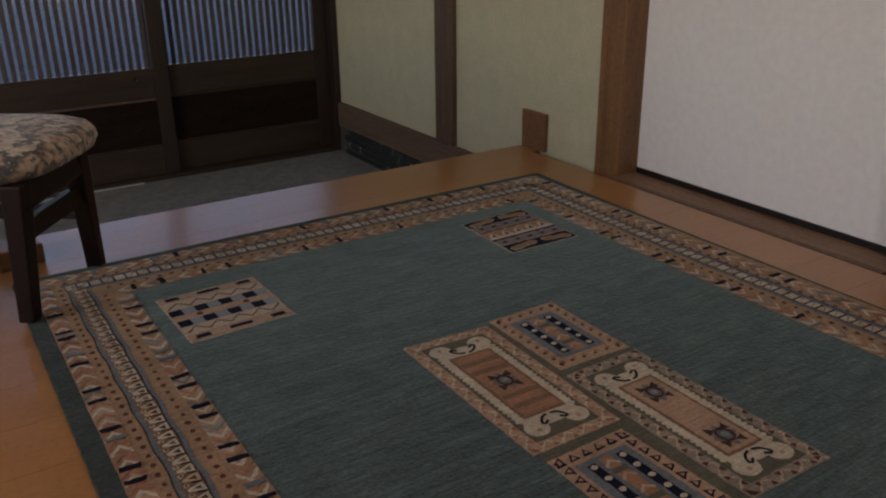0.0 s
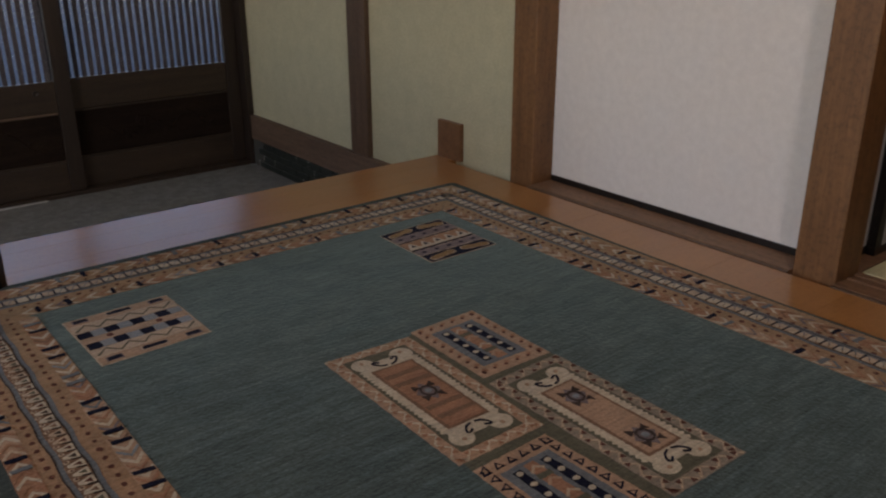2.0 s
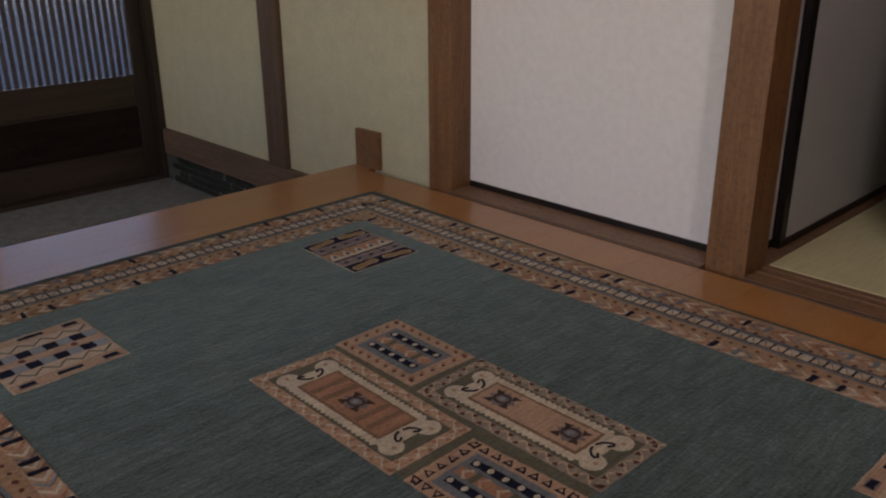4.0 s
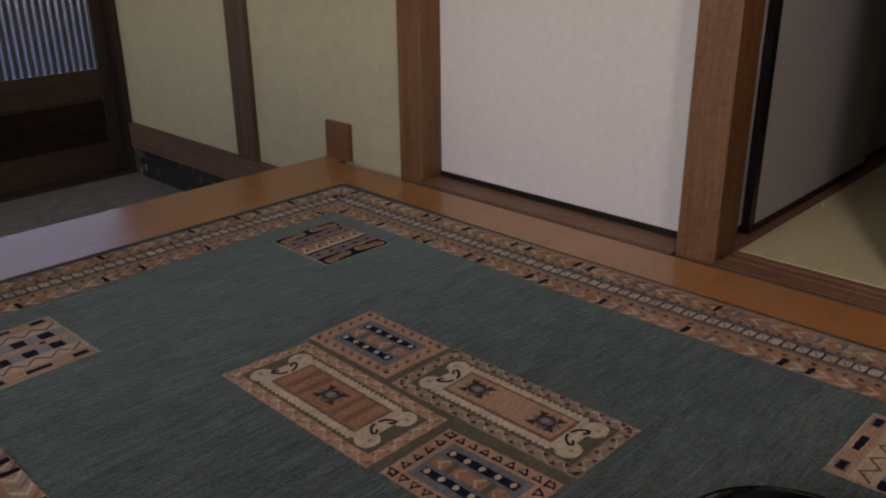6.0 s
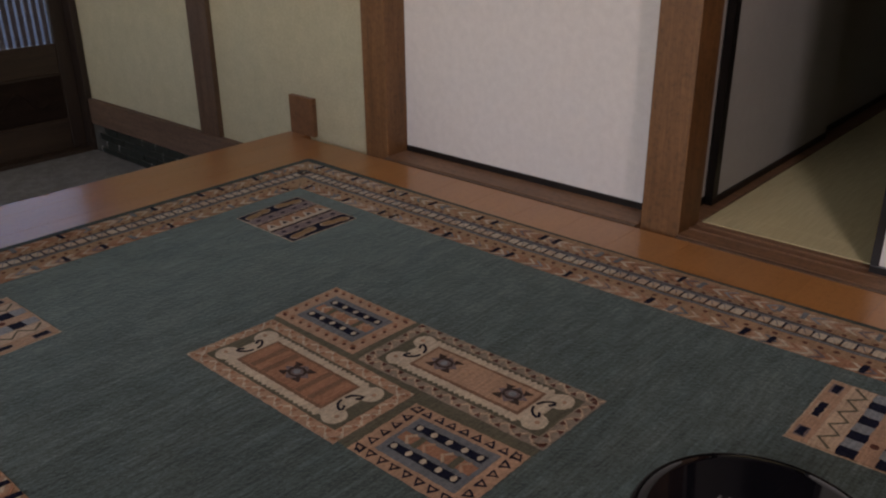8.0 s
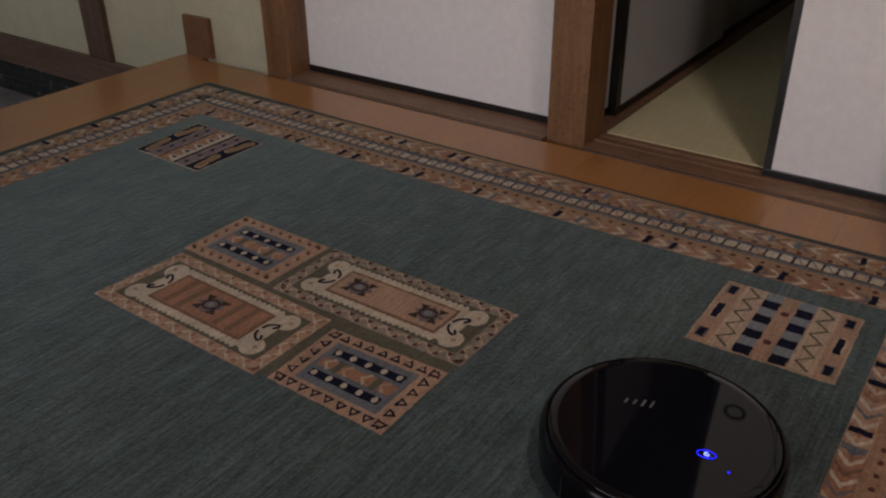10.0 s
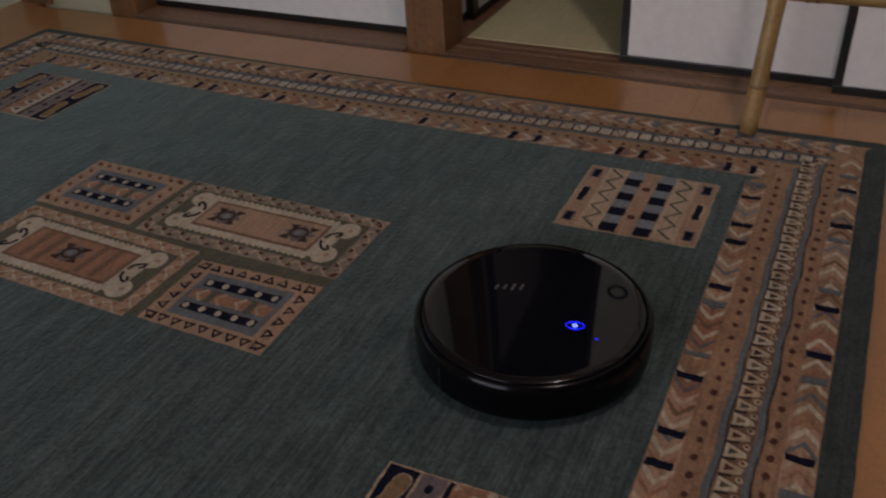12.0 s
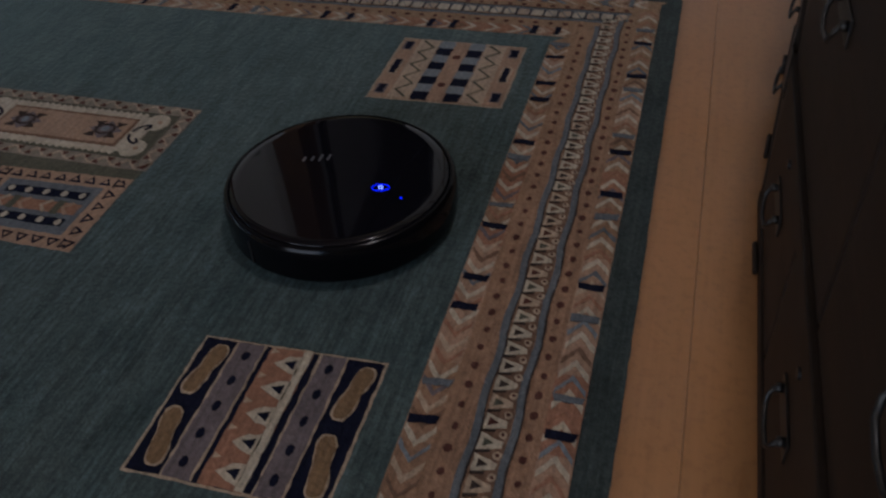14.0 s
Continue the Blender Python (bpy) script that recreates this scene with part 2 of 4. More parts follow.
class Shape:
    """Collects faces for one mesh."""

    def __init__(self, *mats):
        self.v, self.f, self.m, self.mats = [], [], [], list(mats)

    def slot(self, mat):
        if mat is None:
            return 0
        if mat not in self.mats:
            self.mats.append(mat)
        return self.mats.index(mat)

    def box(self, x0, x1, y0, y1, z0, z1, mat=None):
        k, n = self.slot(mat), len(self.v)
        self.v += [(x, y, z) for z in (z0, z1) for x, y in ((x0, y0), (x1, y0), (x1, y1), (x0, y1))]
        for q in ((3, 2, 1, 0), (4, 5, 6, 7), (0, 1, 5, 4), (1, 2, 6, 5), (2, 3, 7, 6), (3, 0, 4, 7)):
            self.f.append([n + i for i in q])
            self.m.append(k)
        return self

    def prism(self, pts, z0, z1, mat=None):
        k, n, c = self.slot(mat), len(self.v), len(pts)
        area = sum(pts[i - 1][0] * pts[i][1] - pts[i][0] * pts[i - 1][1] for i in range(c))
        if area < 0:
            pts = pts[::-1]
        self.v += [(x, y, z0) for x, y in pts] + [(x, y, z1) for x, y in pts]
        self.f.append([n + c + i for i in range(c)])
        self.m.append(k)
        for i in range(c):
            j = (i + 1) % c
            self.f.append([n + i, n + j, n + c + j, n + c + i])
            self.m.append(k)
        return self

    def tube(self, path, radii, n=12, mat=None, caps=True):
        k, s = self.slot(mat), len(self.v)
        path = [Vector(p) for p in path]
        for i, p in enumerate(path):
            d = (path[min(i + 1, len(path) - 1)] - path[max(i - 1, 0)]).normalized()
            a = d.orthogonal().normalized() if i == 0 else (a - a.dot(d) * d).normalized()
            b = d.cross(a)
            r = radii[i] if isinstance(radii, (list, tuple)) else radii
            self.v += [tuple(p + r * (math.cos(2 * math.pi * j / n) * a + math.sin(2 * math.pi * j / n) * b)) for j in range(n)]
        for i in range(len(path) - 1):
            for j in range(n):
                q = (j + 1) % n
                self.f.append([s + i * n + j, s + i * n + q, s + (i + 1) * n + q, s + (i + 1) * n + j])
                self.m.append(k)
        if caps:
            self.f += [[s + j for j in range(n)][::-1], [s + (len(path) - 1) * n + j for j in range(n)]]
            self.m += [k, k]
        return self

    def lathe(self, profile, n=96, mat=None):
        """profile: (radius, z) from the outside bottom to the middle of the top."""
        k, s = self.slot(mat), len(self.v)
        for r, z in profile:
            self.v += [(r * math.cos(2 * math.pi * j / n), r * math.sin(2 * math.pi * j / n), z) for j in range(n)]
        for i in range(len(profile) - 1):
            for j in range(n):
                q = (j + 1) % n
                self.f.append([s + i * n + j, s + i * n + q, s + (i + 1) * n + q, s + (i + 1) * n + j])
                self.m.append(k)
        return self

    def part(self, name, parent=None, label="", bevel=0.0, smooth=False):
        me = bpy.data.meshes.new(name)
        me.from_pydata(self.v, [], self.f)
        for mat in self.mats:
            me.materials.append(mat)
        me.polygons.foreach_set("material_index", self.m)
        if bevel:
            bm = bmesh.new()
            bm.from_mesh(me)
            bmesh.ops.bevel(bm, geom=bm.edges[:], offset=bevel, segments=2, profile=0.6, affect="EDGES")
            bm.to_mesh(me)
            bm.free()
        if smooth:
            me.polygons.foreach_set("use_smooth", [True] * len(me.polygons))
        me.update()
        ob = new(name, me)
        if parent:
            ob.parent = parent
        return tagged(ob, label)


def structure(ob, label, category):
    return tagged(ob, label, category, kind="structure")


# ---- plan ----
WX = 2.483                      # face of the sliding-door wall
FLOOR_N, ENTRY_Z = 2.83, -0.365  # front edge of the raised floor; entry floor
DOOR_Y = 4.425                  # entrance doors
CEIL_Z = 2.45

# floor: sub-floor, then boards
floor = structure(Shape(FLOOR).box(-1.8, WX + 0.10, -2.0, 2.735, -0.10, -0.0185).part("floor"), "raised wooden floor of orange-brown boards", "floor")
kamachi = structure(Shape(FLOOR).box(-1.8, WX + 0.10, 2.7363, FLOOR_N, -0.30, 0.0).part("floor_edge_beam", bevel=0.001),
                    "polished orange-brown front beam of raised floor", "floor edge")
structure(Shape(BASE).box(-1.8, WX + 0.10, 2.70, 2.80, ENTRY_Z - 0.03, -0.302).part("step_riser"), "dark wooden riser under floor edge", "riser")
entry_floor = structure(Shape(CONCRETE).box(-1.8, WX + 0.3, 2.6, DOOR_Y + 0.5, ENTRY_Z - 0.1, ENTRY_Z).part("entry_floor"),
                        "grey concrete floor of sunken entry", "floor")

# walls that close the place
def wall(name, x0, x1, y0, y1, z0, z1, mat, label):
    return structure(Shape(mat).box(x0, x1, y0, y1, z0, z1).part(name), label, "wall")


wall("wall_east_entry", WX + 0.015, WX + 0.14, 2.43, DOOR_Y + 0.1, ENTRY_Z - 0.1, CEIL_Z, PLASTER, "pale yellow-green plaster wall beside the entry")
wall("wall_east_over_doors", WX + 0.03, WX + 0.14, -2.0, 2.43, 1.88, CEIL_Z, PLASTER, "pale plaster wall above the sliding doors")
wall("wall_east_end", WX + 0.015, WX + 0.14, -2.0, -0.56, -0.1, 1.88, PLASTER, "pale plaster wall past the sliding doors")
wall("wall_west", -1.94, -1.8, -2.0, 0.6, ENTRY_Z - 0.1, CEIL_Z, PLASTER, "plain pale plaster wall")
wall("wall_west_north", -1.94, -1.8, 2.6, DOOR_Y + 0.1, ENTRY_Z - 0.1, CEIL_Z, PLASTER, "plain pale plaster wall")
wall("wall_west_low", -1.94, -1.8, 0.6, 2.6, ENTRY_Z - 0.1, 0.45, PLASTER, "plain pale plaster wall under the window")
wall("wall_west_high", -1.94, -1.8, 0.6, 2.6, 1.95, CEIL_Z, PLASTER, "plain pale plaster wall over the window")
wall("wall_south", -1.94, WX + 0.14, -2.14, -2.0, -0.1, CEIL_Z, PLASTER, "plain pale plaster wall")
wall("wall_north_over_door", -1.8, WX + 0.015, DOOR_Y - 0.02, DOOR_Y + 0.10, 1.66, CEIL_Z, PLASTER, "pale plaster wall above the entrance doors")
wall("wall_north_end", -1.8, -0.16, DOOR_Y - 0.02, DOOR_Y + 0.10, ENTRY_Z - 0.1, 1.66, PLASTER, "pale plaster wall beside the entrance doors")
structure(Shape(CEIL).box(-1.94, 5.2, -2.14, DOOR_Y + 0.1, CEIL_Z, CEIL_Z + 0.08).part("ceiling"), "brown board ceiling", "ceiling")

# baseboard, post and tile skirting on the entry wall
structure(Shape(BASE).box(WX - 0.012, WX + 0.014, 2.84, DOOR_Y - 0.06, -0.228, -0.107).part("baseboard", bevel=0.003), "worn brown wooden baseboard rail", "baseboard")
structure(Shape(POST).box(WX - 0.008, WX + 0.014, 3.282, 3.416, -0.106, CEIL_Z).part("wall_post", bevel=0.003), "dark brown wooden wall post", "post")
structure(Shape(REDWOOD).box(WX - 0.004, WX + 0.014, 2.693, 2.822, 0.0, 0.138).part("floor_edge_block", bevel=0.002), "brown wooden end block against plaster wall", "trim")
skirt = structure(Shape(GROUT).box(WX - 0.004, WX + 0.014, 2.84, DOOR_Y - 0.06, ENTRY_Z, -0.2285).part("tile_skirting"),
                  "dark green-black tiled skirting with pale joints", "skirting")


# ---- pillars, sill, sliding doors ----
def pillar(y0, y1, label):
    return structure(Shape(PILLAR).box(WX, WX + 0.115, y0, y1, -0.02, CEIL_Z).part("pillar", bevel=0.004), label, "pillar")


pillar(2.325, 2.43, "reddish-brown square wooden pillar beside plaster wall")
pillar(1.28, 1.39, "reddish-brown square wooden pillar between sliding doors")
pillar(-0.56, -0.45, "reddish-brown square wooden pillar at end of doors")


def sill(y0, y1, grooves):
    """Track sill, nearly flush with the floor; grooves: where the doors run."""
    s = Shape(SILL)
    z, x = 0.004, WX - 0.012
    for g0, g1 in grooves + ((0.112, 0.112),):
        s.box(x, WX + g0, y0, y1, -0.02, z)
        if g1 > g0:
            s.box(WX + g0 + 0.0002, WX + g1 - 0.0002, y0, y1, -0.02, z - 0.004)
        x = WX + g1
    return structure(s.part("door_sill"), "worn brown wooden door track sill", "sill")


sill(1.392, 2.323, ((0.087, 0.111),))
sill(-0.448, 1.278, ((0.0302, 0.0535), (0.0662, 0.0895)))
for y0, y1 in ((-0.448, 1.278), (1.392, 2.323)):
    structure(Shape(POST).box(WX - 0.0262, WX - 0.0122, y0, y1, -0.02, 0.0025).part("sill_lip", bevel=0.001), "dark worn front lip of door sill", "sill")
structure(Shape(PILLAR).box(WX + 0.005, WX + 0.13, -0.448, 1.278, 1.765, 1.878).part("lintel"), "reddish-brown wooden lintel over doors", "lintel")
structure(Shape(PILLAR).box(WX + 0.005, WX + 0.13, 1.392, 2.323, 1.765, 1.878).part("lintel"), "reddish-brown wooden lintel over doors", "lintel")


def pull():
    """Round recessed pull."""
    s = Shape(LACQUER)
    s.lathe([(0.034, 0.0), (0.036, 0.003), (0.032, 0.005), (0.026, 0.004), (0.024, -0.001), (0.0005, -0.001)], 32)
    return s


def fusuma(x, y0, y1, label, stiles=(True, True), paper=PAPER, pull_at=None):
    """A paper sliding door in the plane x, facing west."""
    ob = thing("sliding_door", label, "sliding door", kind="structure", at=(x, y0, 0.0005))
    w, h, th = y1 - y0, 1.75, 0.022
    r = 0.019
    a = r if stiles[0] else 0.0
    b = r if stiles[1] else 0.0
    Shape(paper).box(0.003, th - 0.003, a, w - b, 0.0225, h - r).part("paper_panel", ob, "white paper face")
    Shape(LACQUER).box(0, th, 0, w, 0.0, 0.022).part("bottom_rail", ob, "black lacquered rail", bevel=0.002)
    Shape(LACQUER).box(0, th, 0, w, h - r + 0.0005, h).part("top_rail", ob, "black lacquered rail", bevel=0.002)
    if stiles[0]:
        Shape(LACQUER).box(0, th, 0, a - 0.0005, 0.0225, h - r).part("stile", ob, "black lacquered stile", bevel=0.002)
    if stiles[1]:
        Shape(LACQUER).box(0, th, w - b + 0.0005, w, 0.0225, h - r).part("stile", ob, "black lacquered stile", bevel=0.002)
    if pull_at is not None:
        p = pull().part("door_pull", ob, "round black recessed pull", smooth=True)
        p.matrix_basis = pose(0.003, pull_at - y0, 0.80, 0, -90, 0)
    return ob


fusuma(WX + 0.088, 1.392, 2.323, "closed white paper sliding door with black bottom rail", (False, False), pull_at=1.54)
fusuma(WX + 0.067, -0.06, 0.843, "half-open white paper sliding door with black frame", pull_at=0.76)
fusuma(WX + 0.031, -0.447, 0.362, "closed white paper sliding door with black frame", pull_at=-0.37)

# ---- tatami room behind ----
TX = WX + 0.113
TZ = 0.008
room = structure(Shape(GROUT).box(TX, 5.2, -2.0, 1.40, -0.12, TZ - 0.055).part("tatami_room_floor"), "dark floor under tatami mats", "floor")
tat = thing("tatami_mat", "pale green-yellow woven straw tatami mat", "tatami mat", "tatami mats", at=(TX, 0.345, TZ - 0.054))
Shape(TATAMI).box(0.001, 0.0895, 0, 0.925, 0, 0.052).part("mat_edge_strip", tat)
Shape(TATAMI).box(0.090, 1.75, 0, 0.925, 0, 0.052).part("straw_face", tat)
for dx, dy in ((1.76, 0.0), (0.0, -0.93), (1.76, -0.93), (0, -1.86), (1.76, -1.86)):
    copy_thing(tat, pose(TX + dx, 0.345 + dy, TZ - 0.054))
structure(Shape(SILL).box(TX, 5.2, 1.273, 1.345, -0.12, TZ).part("door_sill"), "worn brown wooden sill along tatami", "sill")


def fusuma_north(x0, x1, y, label, paper=PAPERSHADE, stile=True):
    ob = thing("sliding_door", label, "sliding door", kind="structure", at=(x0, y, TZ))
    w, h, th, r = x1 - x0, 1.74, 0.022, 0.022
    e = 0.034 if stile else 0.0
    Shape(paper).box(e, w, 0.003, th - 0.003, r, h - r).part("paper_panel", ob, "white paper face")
    Shape(LACQUER).box(0, w, 0, th, 0, r - 0.0005).part("bottom_rail", ob, "black lacquered rail", bevel=0.002)
    Shape(LACQUER).box(0, w, 0, th, h - r, h).part("top_rail", ob, "black lacquered rail", bevel=0.002)
    if stile:
        Shape(LACQUER).box(0, e - 0.0005, 0, th, r, h - r).part("stile", ob, "black lacquered stile", bevel=0.002)
    return ob


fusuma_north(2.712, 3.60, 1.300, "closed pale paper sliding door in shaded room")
fusuma_north(2.602, 2.80, 1.3235, "closed pale paper sliding door behind another", PAPERSHADE, False)
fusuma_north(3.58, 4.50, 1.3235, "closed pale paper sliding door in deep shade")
# unseen walls added to close the tatami room, dark so it stays dim
wall("wall_tatami_north", TX + 0.006, 5.2, 1.347, 1.45, -0.1, CEIL_Z, DIMWALL, "unseen dark wall closing off the tatami room")
wall("wall_tatami_east", 5.2, 5.3, -2.14, 1.45, -0.1, CEIL_Z, DIMWALL, "unseen dark wall closing off the tatami room")
wall("wall_tatami_south", WX + 0.14, 5.2, -2.14, -2.0, -0.1, CEIL_Z, DIMWALL, "unseen dark wall closing off the tatami room")


# ---- entrance doors ----
def entrance_leaf(x0, x1, y, label):
    ob = thing("entrance_door", label, "sliding door", "entrance doors", kind="structure", at=(x0, y, ENTRY_Z))
    w, th = x1 - x0, 0.034
    sl = 0.068
    z_b, z_p, z_r, z_t = 0.0185, 0.155, 0.385, 0.525
    top = 2.0
    Shape(DOORSTILE).box(0, sl, 0, th, z_b, top).part("stile", ob, bevel=0.004)
    Shape(DOORSTILE).box(w - sl, w, 0, th, z_b, top).part("stile", ob, bevel=0.004)
    Shape(DOORWOOD).box(sl + 0.0005, w - sl - 0.0005, 0.003, th - 0.003, z_b, z_p).part("bottom_rail", ob, bevel=0.004)
    Shape(DOORWOOD).box(sl + 0.0005, w - sl - 0.0005, 0.003, th - 0.003, z_r, z_t).part("middle_rail", ob, bevel=0.004)
    Shape(DOORWOOD).box(sl + 0.0005, w - sl - 0.0005, 0.003, th - 0.003, top - 0.09, top).part("top_rail", ob, bevel=0.004)
    # carved lower panel: raised field with scrolls
    panel = Shape(DOORPANEL).box(sl, w - sl, 0.014, 0.024, z_p, z_r)
    rng = random.Random(5)
    n, zc = 7, (z_p + z_r) / 2
    run = w - 2 * sl - 0.12
    stem = [(sl + 0.06 + run * k / 40, 0.0150, zc + 0.040 * math.sin(k * 2 * math.pi * 3 / 40)) for k in range(41)]
    panel.tube(stem, [0.0050 + 0.0018 * math.sin(k * 1.7) for k in range(41)], 6)
    for k in range(3 * n):
        q = stem[rng.randrange(1, 40)]
        turn, size = rng.uniform(0, 2 * math.pi), rng.uniform(0.024, 0.048)
        c_, s_ = math.cos(turn), math.sin(turn)
        blade = [(q[0] + c_ * size * f, 0.0148, max(z_p + 0.02, min(z_r - 0.02, q[2] + s_ * size * f))) for f in (0.0, 0.3, 0.6, 0.85, 1.0)]
        panel.tube(blade, [0.002, 0.0065, 0.0075, 0.005, 0.001], 6)
    panel.part("carved_panel", ob, "dark carved wooden lower panel")
    beads = Shape(DOORWOOD)
    for z in (z_p + 0.006, z_r - 0.006):
        beads.box(sl, w - sl, 0.004, 0.012, z - 0.005, z + 0.005)
    beads.part("panel_moulding", ob)
    g = Shape(GLASS).box(sl - 0.008, w - sl + 0.008, 0.016, 0.020, z_t - 0.008, top - 0.085).part("pane", ob, "frosted patterned glass pane")
    g.visible_shadow = False
    # lattice outside the pane
    slat_w, pitch = 0.0203, 0.0345
    s = Shape(LEAFEDGE).box(0, slat_w, 0.0235, 0.032, z_t, top - 0.09).part("lattice_slat", ob)
    n = int((w - 2 * sl) / pitch)
    off = sl + (w - 2 * sl - n * pitch) / 2 + (pitch - slat_w) / 2
    s.location = (off, 0, 0)
    for k in range(1, n):
        c = new("lattice_slat", s.data)
        c.parent = ob
        c.location = (off + k * pitch, 0, 0)
    return ob


entrance_leaf(1.562, 2.462, DOOR_Y + 0.008, "dark wooden entrance door with frosted lattice glass")
front_leaf = entrance_leaf(0.735, 1.635, DOOR_Y - 0.032, "dark wooden entrance door with frosted lattice glass")
# strip of paler wood standing for light caught on the rail's lower edge
Shape(BASE).box(0.072, 0.828, -0.002, 0.004, 0.379, 0.386).part("rail_bead", front_leaf, "paler strip drawn as the lit edge under the middle rail")
ring = Shape(IRON).lathe([(0.013, 0.0), (0.013, 0.003), (0.010, 0.004), (0.009, 0.001), (0.0005, 0.001)], 24).part("door_pull", front_leaf, "small round iron pull", smooth=True)
ring.matrix_basis = pose(1.484 - 0.735, 0.002, 0.115 - ENTRY_Z, 90, 0, 0)
entrance_leaf(-0.15, 0.75, DOOR_Y + 0.008, "dark wooden entrance door with frosted lattice glass")
structure(Shape(DOORSTILE).box(2.464, WX + 0.013, DOOR_Y - 0.055, DOOR_Y + 0.075, ENTRY_Z, 1.66).part("door_jamb", bevel=0.003), "dark wooden entrance door jamb", "jamb")
structure(Shape(DOORWOOD).box(-0.15, 2.463, DOOR_Y - 0.05, DOOR_Y + 0.07, ENTRY_Z, ENTRY_Z + 0.018).part("door_track", bevel=0.003), "dark entrance door track", "sill")
structure(Shape(DOORWOOD).box(-0.16, 2.463, DOOR_Y - 0.05, DOOR_Y + 0.07, 1.638, 1.66).part("door_head"), "dark entrance door head", "lintel")
structure(Shape(PALEJOINT).box(0.0, 1.45, DOOR_Y - 0.062, DOOR_Y - 0.054, ENTRY_Z, ENTRY_Z + 0.006).part("threshold_strip"), "pale metal threshold strip", "threshold")
structure(Shape(ASPHALT).box(-40, 40, DOOR_Y + 0.5, 80, ENTRY_Z - 0.12, ENTRY_Z - 0.02).part("ground"), "dark asphalt ground outside the entrance", "ground")

# ---- rug ----
RX0, RX1, RY0, RY1 = 0.704, 2.265, 0.238, 2.490
RZ = 0.010
rug = thing("rug", "teal hand-knotted wool rug with tan patterned border", "rug")
rnd = random.Random(11)


def wobble(pts, amp=0.0011, step=0.007):
    """Hand-knotted outline: edges cut up and slightly shaken."""
    out = []
    for i, (x, y) in enumerate(pts):
        u, v = pts[(i + 1) % len(pts)]
        n = max(1, int(math.hypot(u - x, v - y) / step))
        for k in range(n):
            a, b = x + (u - x) * k / n, y + (v - y) * k / n
            out.append((a + rnd.uniform(-amp, amp), b + rnd.uniform(-amp, amp)))
    return out


class Weave(Shape):
    """Low relief of coloured pile on the rug, in layers."""

    place = staticmethod(lambda u, v: (u, v))

    def lay(self, pts, mat, layer=1, amp=0.0011, step=0.007):
        p = wobble([self.place(u, v) for u, v in pts], amp, step)
        z = RZ + 0.0007 * layer
        return self.prism(p, z - 0.0012, z, mat)

    def rect(self, u0, u1, v0, v1, mat, layer=1, amp=0.0009, step=0.009):
        return self.lay([(u0, v0), (u1, v0), (u1, v1), (u0, v1)], mat, layer, amp, step)

    def disc(self, u, v, r, mat, layer=2, n=8, sx=1.0, sy=1.0):
        return self.lay([(u + sx * r * math.cos(2 * math.pi * k / n), v + sy * r * math.sin(2 * math.pi * k / n)) for k in range(n)], mat, layer, 0.0008, 0.02)

    def stroke(self, path, w, mat, layer=2, amp=0.0006):
        """A band of width w along a path."""
        left, right = [], []
        for i, (x, y) in enumerate(path):
            a, b = path[max(i - 1, 0)], path[min(i + 1, len(path) - 1)]
            d = math.hypot(b[0] - a[0], b[1] - a[1]) or 1
            nx, ny = -(b[1] - a[1]) / d * w / 2, (b[0] - a[0]) / d * w / 2
            left.append((x + nx, y + ny))
            right.append((x - nx, y - ny))
        return self.lay(left + right[::-1], mat, layer, amp, 0.01)


def east_bow(y):
    """The rug's long east edge bows in a little towards its middle."""
    return 0.020 * (2 * (y - RY0) / (RY1 - RY0) - 1) ** 2


# field: rounded corners, slightly wavy outline
def rounded(x0, x1, y0, y1, r):
    out = []
    for cx, cy, a0 in ((x1 - r, y1 - r, 0), (x0 + r, y1 - r, 90), (x0 + r, y0 + r, 180), (x1 - r, y0 + r, 270)):
        out += [(cx + r * math.cos(radians(a0 + a)), cy + r * math.sin(radians(a0 + a))) for a in (0, 30, 60, 90)]
    return out


field = Shape(EDGE, TEAL)
outline = wobble(rounded(RX0, RX1, RY0, RY1, 0.018), 0.0007, 0.02)
field.prism([(x + (east_bow(y) if x > 1.9 else 0.0), y) for x, y in outline], 0.0003, RZ, EDGE)
field.prism(wobble([(RX0 + 0.20, RY0 + 0.20), (RX1 - 0.17, RY0 + 0.20), (RX1 - 0.17, RY1 - 0.20), (RX0 + 0.20, RY1 - 0.20)], 0.001, 0.02), RZ - 0.002, RZ + 0.0004, TEAL)
field.part("field", rug, "streaked dark teal wool field")


